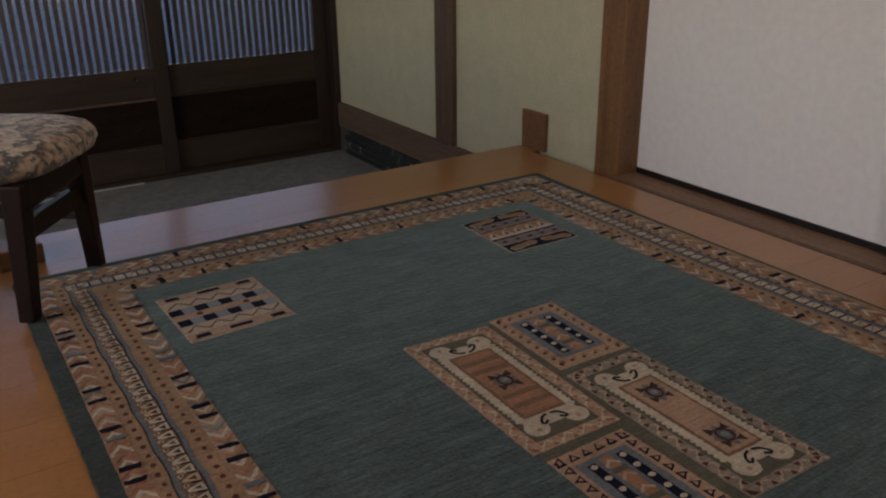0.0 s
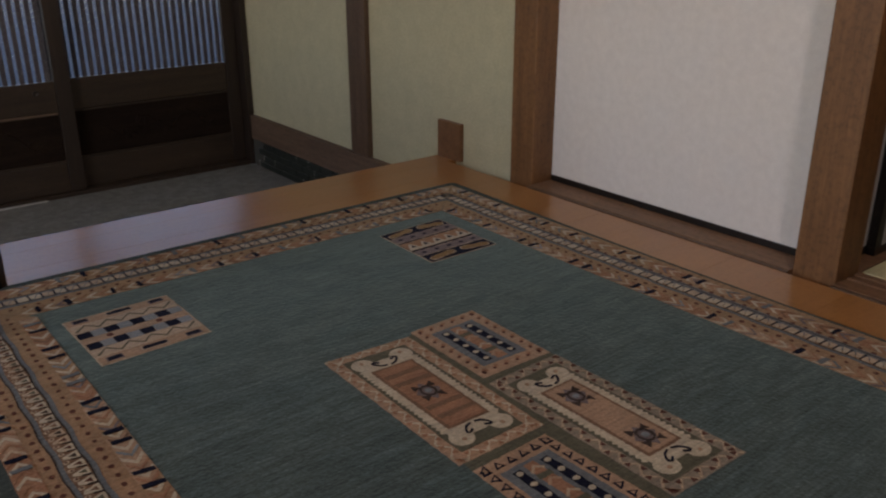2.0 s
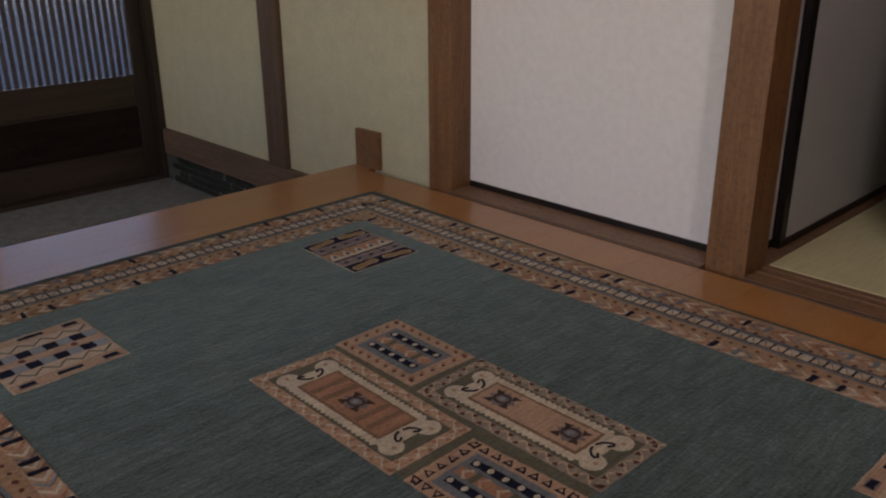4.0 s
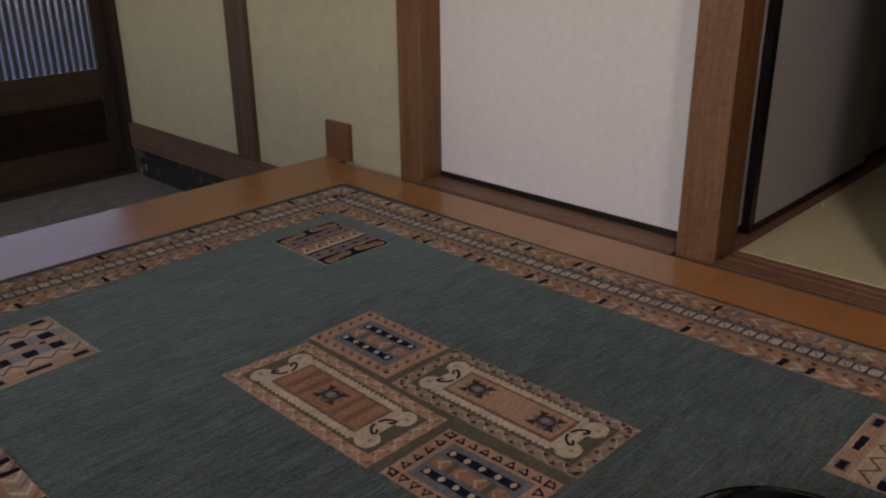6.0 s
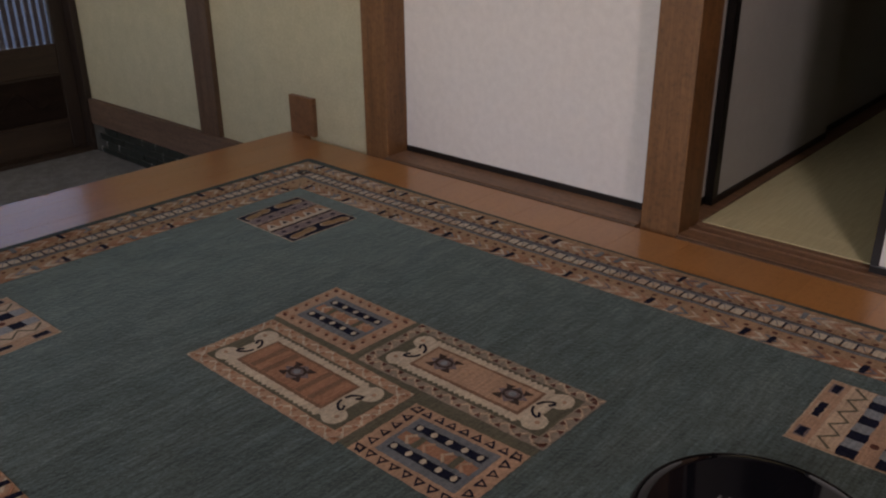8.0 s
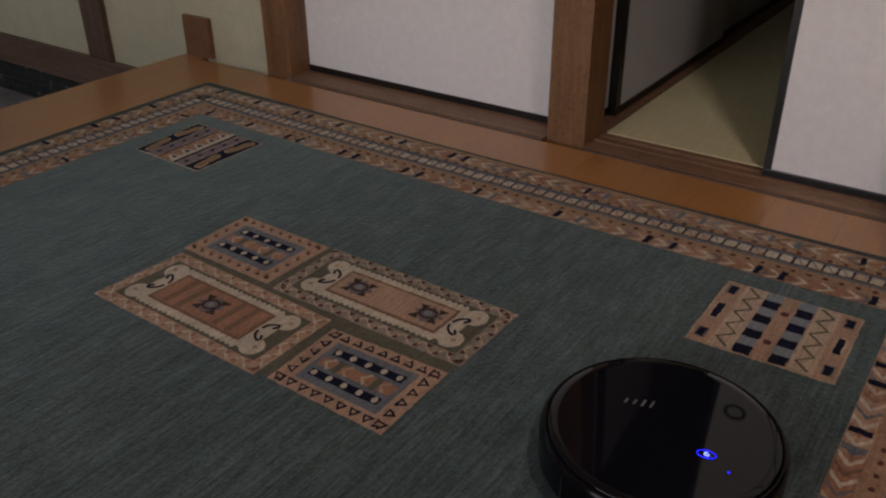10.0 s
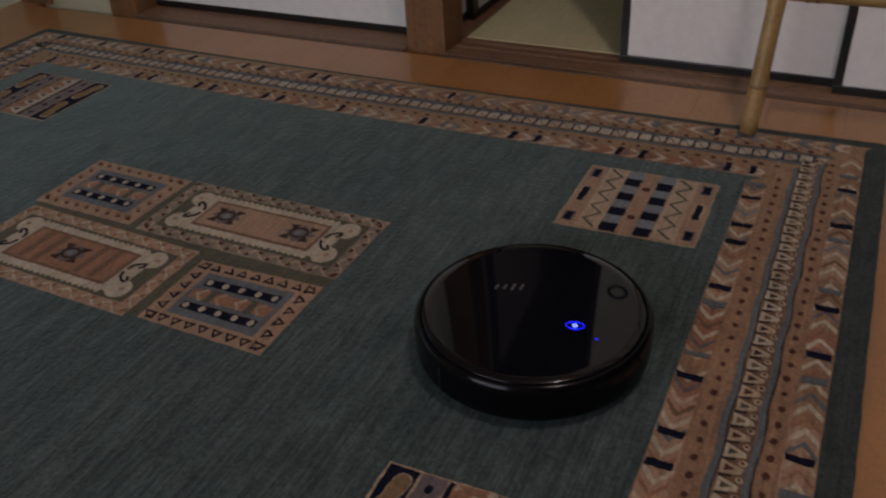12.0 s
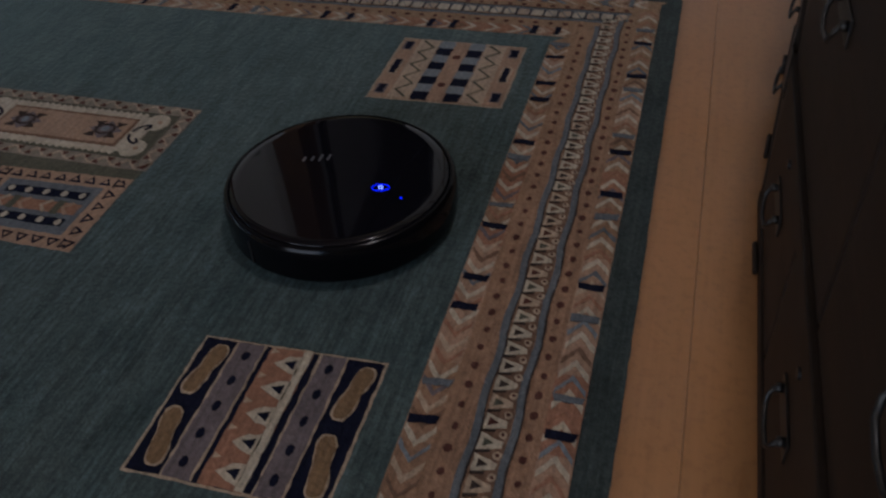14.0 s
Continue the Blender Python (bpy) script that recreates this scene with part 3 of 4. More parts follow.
def chevrons(w, u0, u1, v0, v1, way, near, far):
    """A row of nested arrowheads along u, crossed by navy bars in pairs."""
    vm = (v0 + v1) / 2
    n = max(1, round((u1 - u0) / 0.0228))
    p = (u1 - u0) / n
    tones = ((CREAM,), (RUST, BROWN, RUST), (BEIGE, CREAM), (SLATE, MAUVE, PALEBLUE, RUST))
    for k in range(n):
        a = u0 + k * p + (0 if way > 0 else p)
        d, th = 0.95 * p * way, p * (0.34 if k % 2 else 0.44) * way
        w.lay([(a, v0 + 0.0015), (a + d, vm), (a, v1 - 0.0015), (a + th, v1 - 0.0015), (a + th + d, vm), (a + th, v0 + 0.0015)], rnd.choice(tones[k % 4]), 2 + (k % 2))
    u = u0 + rnd.uniform(0.005, 0.05)
    while u < u1 - 0.015:
        for q in (u, u + near * rnd.uniform(0.85, 1.15)):
            if q < u1 - 0.014:
                h = rnd.uniform(0.0088, 0.0125)
                lean = rnd.uniform(-0.003, 0.003)
                w.lay([(q, v0 + 0.003), (q + h, v0 + 0.002), (q + h + lean, v1 - 0.002), (q + lean, v1 - 0.003)], NAVY if rnd.random() < 0.66 else SLATE, 5, 0.0014)
        u += near + far * rnd.uniform(0.75, 1.25)


def border(name, length, edge, inner, place, fancy, mitre, near, far):
    """One side: u along the side, v inwards from the outer edge."""
    w = Weave()
    w.place = place
    k = (inner - edge) / (0.235 - 0.044)
    at = [edge + k * (d - 0.044) for d in (0.044, 0.083, 0.110, 0.118, 0.150, 0.163, 0.196, 0.235)]
    c0, c1, d1, r0, r1, d2, c2, c3 = at
    s = mitre
    w.lay([(c0 * s, c0), (length - c0 * s, c0), (length - c3 * s, c3), (c3 * s, c3)], BANDTAN, 0.9, 0.0008, 0.03)
    # chevron grounds, uneven in tone
    for v0, v1 in ((c0, c1), (c2, c3)):
        u = v1 * s
        while u < length - v1 * s - 0.02:
            e = min(u + rnd.uniform(0.04, 0.16), length - v1 * s)
            w.rect(u, e, v0, v1, rnd.choice((BANDTAN, RUST, BANDTAN, TAN, RUST)), 1.5, 0.0006, 0.03)
            u = e
    rows = []
    for v0, v1, way in ((c0, c1, 1), (c2, c3, -1)):
        q = Weave()
        q.place = place
        chevrons(q, v1 * s, length - v1 * s, v0, v1, way, near, far)
        rows.append((q, "chevron_trim", "cream chevrons with navy and slate bars"))
    # dots
    for v, a in (((c1 + d1) / 2, d1), ((d2 + c2) / 2, c2)):
        n = int((length - 2 * a * s) / 0.029)
        dots = Weave()
        dots.place = place
        rows.append((dots, "dot_trim", "small maroon dots"))
        for q in range(n):
            dots.disc(a * s + (q + 0.5) * (length - 2 * a * s) / n, v + rnd.uniform(-0.001, 0.001), rnd.uniform(0.0045, 0.0062), MAROON, 2, 7, 1.0, 0.85)
    # wavy slate lines
    for v, a in (((d1 + r0) / 2, 0), ((r1 + d2) / 2, 2)):
        n = int(length / 0.03)
        lo, hi = v * s, length - v * s
        path = [(lo + (hi - lo) * q / n, v + 0.0018 * math.sin(q * 1.3 + a)) for q in range(n + 1)]
        w.stroke(path, (r0 - d1) * 1.15, SLATE, 2)
        w.stroke([(x, y - (r0 - d1) * 0.62) for x, y in path], 0.0022, UMBER, 3)
    # middle ribbon
    rb_ = Weave()
    rb_.place = place
    rows.append((rb_, "ribbon", "cream triangle ribbon" if fancy else "cream block ribbon"))
    lo, hi = r0 * s, length - r0 * s
    rb_.rect(lo, hi, r0, r1, BROWN if fancy else SLATE, 1.8, 0.0006, 0.03)
    pitch = 0.0272
    n = int((hi - lo) / pitch)
    p = (hi - lo) / n
    for q in range(n):
        a = lo + q * p
        if fancy:
            rb_.lay([(a + 0.04 * p, r1 - 0.001), (a + 0.96 * p, r1 - 0.001), (a + 0.64 * p, r0 + 0.005), (a + 0.38 * p, r0 + 0.005)], rnd.choice((CREAM, BEIGE, CREAM)), 3)
            rb_.lay([(a + 0.30 * p, r1 - 0.006), (a + 0.70 * p, r1 - 0.006), (a + 0.52 * p, r0 + 0.014)], rnd.choice((BROWN, OLIVE, MAROON, UMBER)), 4, 0.0005)
            rb_.disc(a + 0.99 * p, r0 + 0.0065, 0.0052, BEIGE, 3, 7)
            rb_.disc(a + 0.99 * p, r0 + 0.0065, 0.0022, MAROON, 4, 6)
            rb_.stroke([(a + 0.01 * p, r1 - 0.001), (a + 0.13 * p, r0 + 0.016)], 0.0026, UMBER, 5)
        else:
            tone = rnd.choice((CREAM, BEIGE))
            if rnd.random() < 0.25:
                rb_.lay([(a + 0.12 * p, r0 + 0.004), (a + 0.80 * p, r0 + 0.002), (a + 0.92 * p, r0 + 0.012), (a + 0.90 * p, r1 - 0.004), (a + 0.2 * p, r1 - 0.002), (a + 0.08 * p, r1 - 0.012)], tone, 3, 0.0008)
            else:
                rb_.lay([(a + 0.10 * p, r0 + 0.003), (a + 0.70 * p, r0 + 0.002), (a + 0.26 * p, r1 - 0.004), (a + 0.06 * p, r1 - 0.012)], tone, 3, 0.0008)
                rb_.lay([(a + 0.76 * p, r0 + 0.004), (a + 0.93 * p, r0 + 0.012), (a + 0.88 * p, r1 - 0.003), (a + 0.34 * p, r1 - 0.002)], tone, 3, 0.0008)
            rb_.stroke([(a + 1.0 * p, r0 + 0.002), (a + 1.0 * p, r1 - 0.002)], 0.0028, NAVY, 4)
    band = w.part(name, rug, "tan border band with chevrons and dots")
    for q, part_name, look_ in rows:
        o_ = q.part(part_name, band, look_)
        if part_name != "ribbon":
            tagged(o_, kind="stuff")
    return band


LX, LY = RX1 - RX0, RY1 - RY0
border("border_band", LX, 0.040, 0.228, lambda u, v: (RX0 + u * (1 + east_bow(RY0 + v) / LX), RY0 + v), True, 1.0, 0.050, 0.125)
border("border_band", LX, 0.027, 0.208, lambda u, v: (RX0 + u * (1 + east_bow(RY1 - v) / LX), RY1 - v), False, 1.0, 0.066, 0.130)
border("border_band", LY, 0.028, 0.205, lambda u, v: (RX1 + east_bow(RY0 + u) - v, RY0 + u), False, 1.0, 0.046, 0.140)
border("border_band", LY, 0.036, 0.225, lambda u, v: (RX0 + v, RY0 + u), True, 1.0, 0.038, 0.098)


def skewed(x0, x1, y0, y1, corners):
    """Lays a panel on four corners, since no panel is quite square."""
    (ax, ay), (bx_, by_), (cx, cy), (dx_, dy_) = corners

    def place(x, y):
        f, g = (x - x0) / (x1 - x0), (y - y0) / (y1 - y0)
        return ((ax * (1 - f) + bx_ * f) * (1 - g) + (dx_ * (1 - f) + cx * f) * g, (ay * (1 - f) + by_ * f) * (1 - g) + (dy_ * (1 - f) + cy * f) * g)
    return place


def span(corners):
    """Mean sides of a panel: x0, x1, y0, y1."""
    (ax, ay), (bx_, by_), (cx, cy), (dx_, dy_) = corners
    return (ax + dx_) / 2, (bx_ + cx) / 2, (ay + by_) / 2, (dy_ + cy) / 2


def panel_weave(corners):
    w = Weave()
    w.place = skewed(*span(corners), corners)
    return w


def striped_panel(corners):
    """Stripes along x: blobs on navy, spotted mauve, a toothed rust band."""
    w = panel_weave(corners)
    x0, x1, y0, y1 = span(corners)
    L, W = x1 - x0, y1 - y0
    w.rect(x0, x1, y0, y1, BEIGE, 1)
    e = 0.0035
    w.rect(x0 + e, x1 - e, y0 + e, y1 - e, NAVY, 2)
    q = lambda f: y0 + W * f
    for a, b in ((0.215, 0.345), (0.66, 0.80)):
        w.rect(x0 + e, x1 - e, q(a) - 0.0025, q(b) + 0.0025, BEIGE, 2.5, 0.0012)
        w.rect(x0 + e, x1 - e, q(a), q(b), MAUVE, 3, 0.001)
        for k in range(5):
            w.disc(x0 + L * (0.12 + 0.19 * k), q((a + b) / 2), 0.0062, NAVY, 4, 7, 1.25, 0.8)
    w.rect(x0 + e, x1 - e, q(0.395), q(0.62), RUST, 3, 0.001)
    w.rect(x0 + e, x1 - e, q(0.395), q(0.44), CREAM, 4, 0.001)
    for k in range(5):
        c = x0 + L * (0.11 + 0.19 * k)
        h = L * 0.07
        w.lay([(c - h, q(0.435)), (c + h, q(0.435)), (c + h * 0.8, q(0.50)), (c, q(0.565)), (c - h * 0.7, q(0.50))], CREAM, 4)
        w.lay([(c - h * 0.5, q(0.455)), (c + h * 0.5, q(0.455)), (c + h * 0.1, q(0.515))], NAVY, 5, 0.0006)
        w.lay([(c + h * 0.9, q(0.61)), (c + h * 1.5, q(0.61)), (c + h * 1.2, q(0.57))], BEIGE, 4, 0.0006)
    for v in (0.105, 0.895):
        for c, sgn in ((0.255, 1), (0.745, -1)):
            pts = []
            for k in range(32):
                a = 2 * math.pi * k / 32
                along = math.cos(a)
                wide = math.copysign(abs(math.sin(a)) ** 0.6, math.sin(a)) * (1 - 0.34 * math.exp(-(along / 0.30) ** 2)) * (1 + 0.05 * math.sin(5 * k))
                pts.append((x0 + L * (c + 0.20 * along), q(v + sgn * 0.022 * math.sin(along * 1.6) + 0.060 * wide)))
            w.lay(pts, BEIGE, 3, 0.001)
            w.lay([(x0 + L * c + (x - x0 - L * c) * 0.93, q(v) + (y - q(v)) * 0.86) for x, y in pts], OCHRE, 4, 0.0008)
    return w.part("panel", rug, "navy panel with brown blobs and toothed stripe")


def checker_panel(corners):
    """Stripes along x: navy blocks, cream zigzags, navy and slate checks."""
    w = panel_weave(corners)
    x0, x1, y0, y1 = span(corners)
    L, W = x1 - x0, y1 - y0
    q = lambda f: y0 + W * f
    w.rect(x0, x1, y0, y1, BEIGE, 1)
    w.rect(x0 + 0.003, x1 - 0.003, y0 + 0.003, y1 - 0.003, TAN, 2)
    for a, b in ((0.015, 0.135), (0.865, 0.985)):
        w.rect(x0 + 0.004, x1 - 0.004, q(a), q(b), TAN, 2.5)
        for c, h in ((0.14, 0.06), (0.50, 0.11), (0.86, 0.06)):
            w.rect(x0 + L * (c - h) - 0.003, x0 + L * (c + h) + 0.003, q(a + 0.022), q(b - 0.022), MAUVE if c != 0.5 else BEIGE, 3)
            w.rect(x0 + L * (c - h), x0 + L * (c + h), q(a + 0.033), q(b - 0.033), NAVY, 4, 0.0016)
    for a, b in ((0.15, 0.315), (0.685, 0.85)):
        w.rect(x0 + 0.004, x1 - 0.004, q(a), q(b), BEIGE, 3)
        m, h = (a + b) / 2, (b - a) * 0.30
        w.stroke([(x0 + L * (0.04 + 0.92 * k / 9), q(m + h * (1 if k % 2 else -1))) for k in range(10)], 0.0052, OLIVE, 4)
    for a, b in ((0.32, 0.44), (0.56, 0.68)):
        for k in range(8):
            c0, c1 = x0 + L * (0.02 + 0.12 * k), x0 + L * (0.02 + 0.12 * (k + 1))
            w.rect(c0, c1, q(a), q(b), (NAVY, PALEBLUE)[k % 2], 3, 0.0016)
    w.rect(x0 + 0.004, x1 - 0.004, q(0.445), q(0.555), TAN, 3)
    for c in (0.26, 0.72):
        w.disc(x0 + L * c, q(0.5), 0.0075, MAROON, 4)
    return w.part("panel", rug, "beige panel with navy checks and zigzags")


def spotted_bar_panel(corners, triangles):
    """Rust ground, slate frame, two navy bars with white spots along y."""
    w = panel_weave(corners)
    x0, x1, y0, y1 = span(corners)
    L, W = x1 - x0, y1 - y0
    w.rect(x0, x1, y0, y1, TAN, 1)
    bx, by = L * 0.175, W * 0.145
    n1, n2 = 9, 6
    edge = [(x0 + bx * 0.5, y0 + W * (k + 0.5) / n1, 0) for k in range(n1)] + [(x1 - bx * 0.5, y0 + W * (k + 0.5) / n1, 0) for k in range(n1)]
    edge += [(x0 + L * (k + 0.5) / n2, y0 + by * 0.5, 1) for k in range(n2)] + [(x0 + L * (k + 0.5) / n2, y1 - by * 0.5, 1) for k in range(n2)]
    for x, y, way in edge:
        if triangles:
            a, h = 0.0105, 0.011
            sg = (-1 if x < (x0 + x1) / 2 else 1) if not way else (-1 if y < (y0 + y1) / 2 else 1)
            tri = lambda s: [(x + sg * h * s, y), (x - sg * h * s * 0.6, y - a * s), (x - sg * h * s * 0.6, y + a * s)] if not way else \
                [(x, y + sg * h * s), (x - a * s, y - sg * h * s * 0.6), (x + a * s, y - sg * h * s * 0.6)]
            w.lay(tri(1.0), NAVY, 2)
            w.lay(tri(0.42), TAN, 3, 0.0005)
        else:
            w.disc(x, y, 0.0042, MAROON, 2, 6)
            w.disc(x + 0.007, y + 0.006, 0.006, RUST, 1.6, 5)
    w.rect(x0 + bx, x1 - bx, y0 + by, y1 - by, SLATE, 2)
    for f in (0.315, 0.685):
        c = x0 + L * f
        w.rect(c - 0.0085, c + 0.0085, y0 + W * 0.20, y1 - W * 0.20, NAVY, 3, 0.0012)
        for k in range(5):
            w.disc(c, y0 + W * (0.235 + 0.1325 * k), 0.0062, CREAM, 4, 8, 1.1, 0.85)
    w.rect(x0 + L * 0.43, x1 - L * 0.43, y0 + W * 0.18, y1 - W * 0.18, RUST, 3)
    for k in range(4):
        y = y0 + W * (0.24 + 0.16 * k)
        w.stroke([(x0 + L * 0.42, y), (x0 + L * 0.5, y + 0.012), (x0 + L * 0.58, y)], 0.006, BEIGE if k % 2 else TAN, 4)
    for k in (0.33, 0.66):
        w.rect(x0 + L * 0.415, x1 - L * 0.415, y0 + W * k - 0.006, y0 + W * k + 0.006, OLIVE, 3.6)
    return w.part("panel", rug, "rust panel with white-spotted navy bars")


def medallion(w, cx, cy, sx, sy):
    w.lay([(cx - sx, cy), (cx - sx * 0.4, cy - sy * 0.55), (cx, cy - sy), (cx + sx * 0.4, cy - sy * 0.55), (cx + sx, cy), (cx + sx * 0.4, cy + sy * 0.55), (cx, cy + sy), (cx - sx * 0.4, cy + sy * 0.55)], MAUVE, 6)
    for a, b in ((1, 1), (1, -1), (-1, 1), (-1, -1)):
        w.lay([(cx + a * sx * 0.25, cy + b * sy * 0.55), (cx + a * sx * 0.85, cy + b * sy * 0.35), (cx + a * sx * 0.8, cy + b * sy * 0.95)], UMBER, 7)
    ring = [(cx + sx * 0.55 * math.cos(a * math.pi / 4), cy + sy * 0.55 * math.sin(a * math.pi / 4)) for a in range(9)]
    w.stroke(ring, 0.004, UMBER, 8)
    w.disc(cx, cy, sx * 0.26, PALEBLUE, 8, 8)


def prayer_panel(corners, ground, spots):
    """Long panel: zigzag border, cream toothed frame with lobed ends, rust middle."""
    w = panel_weave(corners)
    x0, x1, y0, y1 = span(corners)
    L, W = x1 - x0, y1 - y0
    w.rect(x0, x1, y0, y1, ground, 1)
    bw = 0.026
    # zigzag in the border
    for side in range(4):
        along = W if side < 2 else L
        n = int(along / 0.021)
        for k in range(n):
            u = along * (k + 0.5) / n
            if side == 0:
                c, d = (x0 + bw * 0.5, y0 + u), (0, 1)
            elif side == 1:
                c, d = (x1 - bw * 0.5, y0 + u), (0, 1)
            elif side == 2:
                c, d = (x0 + u, y0 + bw * 0.5), (1, 0)
            else:
                c, d = (x0 + u, y1 - bw * 0.5), (1, 0)
            g = 0.0095
            e = (d[1], d[0])
            s = 1 if k % 2 else -1
            w.stroke([(c[0] - d[0] * g - e[0] * g * s, c[1] - d[1] * g - e[1] * g * s), (c[0] + d[0] * g + e[0] * g * s, c[1] + d[1] * g + e[1] * g * s)], 0.0042, CREAM if spots == 1 else BEIGE, 2)
            w.lay([(c[0] + e[0] * g * s * 0.9 - d[0] * 0.005, c[1] + e[1] * g * s * 0.9 - d[1] * 0.005), (c[0] + e[0] * g * s * 0.9 + d[0] * 0.006, c[1] + e[1] * g * s * 0.9 + d[1] * 0.006),
                   (c[0] - e[0] * g * s * 0.1, c[1] - e[1] * g * s * 0.1)], MAROON if spots == 2 else RUST, 3, 0.0005)
    a0, a1, b0, b1 = x0 + bw, x1 - bw, y0 + bw, y1 - bw
    w.rect(a0, a1, b0, b1, OLIVE, 2)
    # cream frame with toothed long sides
    i0, i1 = a0 + 0.010, a1 - 0.010
    for x, s in ((i0, 1), (i1, -1)):
        y, teeth = b0 + 0.055, []
        while y < b1 - 0.055:
            teeth += [(x, y), (x - s * 0.006, y + 0.006), (x, y + 0.012)]
            y += 0.0125
        inside, y = [], b1 - 0.055
        while y > b0 + 0.055:
            inside += [(x + s * 0.0125, y), (x + s * 0.0158, y - 0.007)]
            y -= 0.014
        w.lay(teeth + inside, CREAM, 3, 0.0009)
    # lobed ends
    for yb, s in ((b0, 1), (b1, -1)):
        for cx, r in ((a0 + 0.027, 0.0225), (a1 - 0.027, 0.0225)):
            w.disc(cx, yb + s * 0.030, r, CREAM, 3.2, 14, 1.05, 1.0)
            w.disc(cx, yb + s * 0.024, 0.0045, TAN, 5, 7)
        w.rect(i0 + 0.004, i1 - 0.004, min(yb + s * 0.030, yb + s * 0.064), max(yb + s * 0.030, yb + s * 0.064), CREAM, 3.4)
        cx = (a0 + a1) / 2
        for sg in (-1, 1):
            scroll = [(cx + sg * (0.004 + 0.023 * math.sin(a * 0.55)), yb + s * (0.044 + 0.012 * math.cos(a * 0.85))) for a in range(6)]
            w.stroke(scroll, 0.0046, NAVY, 5)
    # rust middle
    m0, m1, n0, n1 = i0 + 0.014, i1 - 0.014, b0 + 0.062, b1 - 0.062
    w.rect(m0, m1, n0, n1, BROWN, 4)
    w.rect(m0 + 0.006, m1 - 0.006, n0 + 0.006, n1 - 0.006, RUST if spots == 1 else TAN, 5)
    if spots == 1:
        for f in (0.16, 0.30, 0.70, 0.84):
            y = n0 + (n1 - n0) * f
            w.rect(m0 + 0.007, m1 - 0.007, y - 0.007, y + 0.007, BROWN, 5.5)
        med = [panel_weave(corners)]
        medallion(med[0], (m0 + m1) / 2, (n0 + n1) / 2, 0.026, 0.031)
    else:
        med = [panel_weave(corners), panel_weave(corners)]
        for f, mw in zip((0.17, 0.80), med):
            medallion(mw, (m0 + m1) / 2, n0 + (n1 - n0) * f, 0.026, 0.031)
    panel = w.part("panel", rug, "long tan panel with cream lobed frame")
    for mw in med:
        mw.part("medallion", panel, "dark star medallion")
    return panel


olive_gap = Weave()
olive_gap.lay([(1.314, 1.017), (1.50, 1.014), (1.690, 1.012), (1.688, 1.44), (1.686, 1.455), (1.688, 1.69), (1.525, 1.692), (1.50, 1.678), (1.314, 1.688)], OLIVE, 0.8)
olive_gap.part("panel_ground", rug)
prayer_panel(((1.306, 1.271), (1.494, 1.270), (1.507, 1.682), (1.311, 1.694)), TAN, 1)
prayer_panel(((1.509, 1.010), (1.694, 1.008), (1.692, 1.437), (1.511, 1.434)), TAUPE, 2)
spotted_bar_panel(((1.517, 1.455), (1.689, 1.450), (1.693, 1.697), (1.521, 1.694)), False)
spotted_bar_panel(((1.311, 1.014), (1.486, 1.016), (1.476, 1.250), (1.313, 1.247)), True)
striped_panel(((1.795, 1.973), (2.012, 1.970), (2.018, 2.227), (1.801, 2.215)))
striped_panel(((1.012, 0.510), (1.218, 0.510), (1.210, 0.746), (1.009, 0.744)))
checker_panel(((1.800, 0.504), (2.018, 0.505), (2.016, 0.743), (1.792, 0.744)))
checker_panel(((0.967, 1.951), (1.198, 1.960), (1.194, 2.202), (0.961, 2.196)))

# ---- robot vacuum ----
robot = thing("robot_vacuum", "glossy black round robot vacuum with blue light", "robot vacuum", at=(1.476, 0.662, RZ + 0.002), turn=0)
R = 0.163
Shape(ROBOTMATT).lathe([(0.0005, 0.004), (R - 0.016, 0.004), (R - 0.006, 0.010), (R - 0.006, 0.020)], 96).part("underbody", robot, "matt black base", smooth=True)
Shape(ROBOTSIDE).lathe([(R - 0.007, 0.012), (R - 0.001, 0.015), (R, 0.022), (R, 0.052), (R - 0.001, 0.060), (R - 0.004, 0.0655), (R - 0.006, 0.0672), (R - 0.0085, 0.0676), (R - 0.0098, 0.0665), (R - 0.0102, 0.062)], 128).part("bumper", robot, "glossy black bumper ring", smooth=True)
Shape(ROBOTTOP).lathe([(R - 0.0106, 0.058), (R - 0.0108, 0.0665), (R - 0.0125, 0.0682), (R - 0.024, 0.0690), (0.0005, 0.0695)], 128).part("glass_cover", robot, "mirror-black glass top", smooth=True)
for side in (-1, 1):
    seam = Shape(ROBOTMATT)
    ang = radians(238 + side * 84)
    seam.tube([((R + 0.0006) * math.cos(ang), (R + 0.0006) * math.sin(ang), z) for z in (0.018, 0.055)], 0.0012, 6)
    seam.part("bumper_gap", robot)
for sx, sy in ((0.09, 0.0), (-0.09, 0.0)):
    w_ = Shape(ROBOTMATT).tube([(sx - 0.011, sy, 0.0295), (sx + 0.011, sy, 0.0295)], 0.033, 24)
    w_.part("wheel", robot, "black rubber wheel")
# button: blue oval outline with a mark, and a small light
bx, by = -0.019, -0.067
ring = Shape(LED)
ell = [(bx + 0.0118 * math.cos(a) * math.cos(-1.35) - 0.0074 * math.sin(a) * math.sin(-1.35), by + 0.0118 * math.cos(a) * math.sin(-1.35) + 0.0074 * math.sin(a) * math.cos(-1.35), 0.0700) for a in np.linspace(0, 2 * math.pi, 33)]
ring.tube(ell, 0.0005, 6, caps=False)
button = ring.part("power_button", robot, "glowing blue oval power button")
core = Shape(LEDCORE)
core.tube([(bx + 0.0030 * math.cos(a), by + 0.0030 * math.sin(a), 0.0701) for a in np.linspace(0.4, 5.4, 14)], 0.0006, 6)
core.tube([(bx + 0.0042, by, 0.0701), (bx, by, 0.0701)], 0.0006, 6)
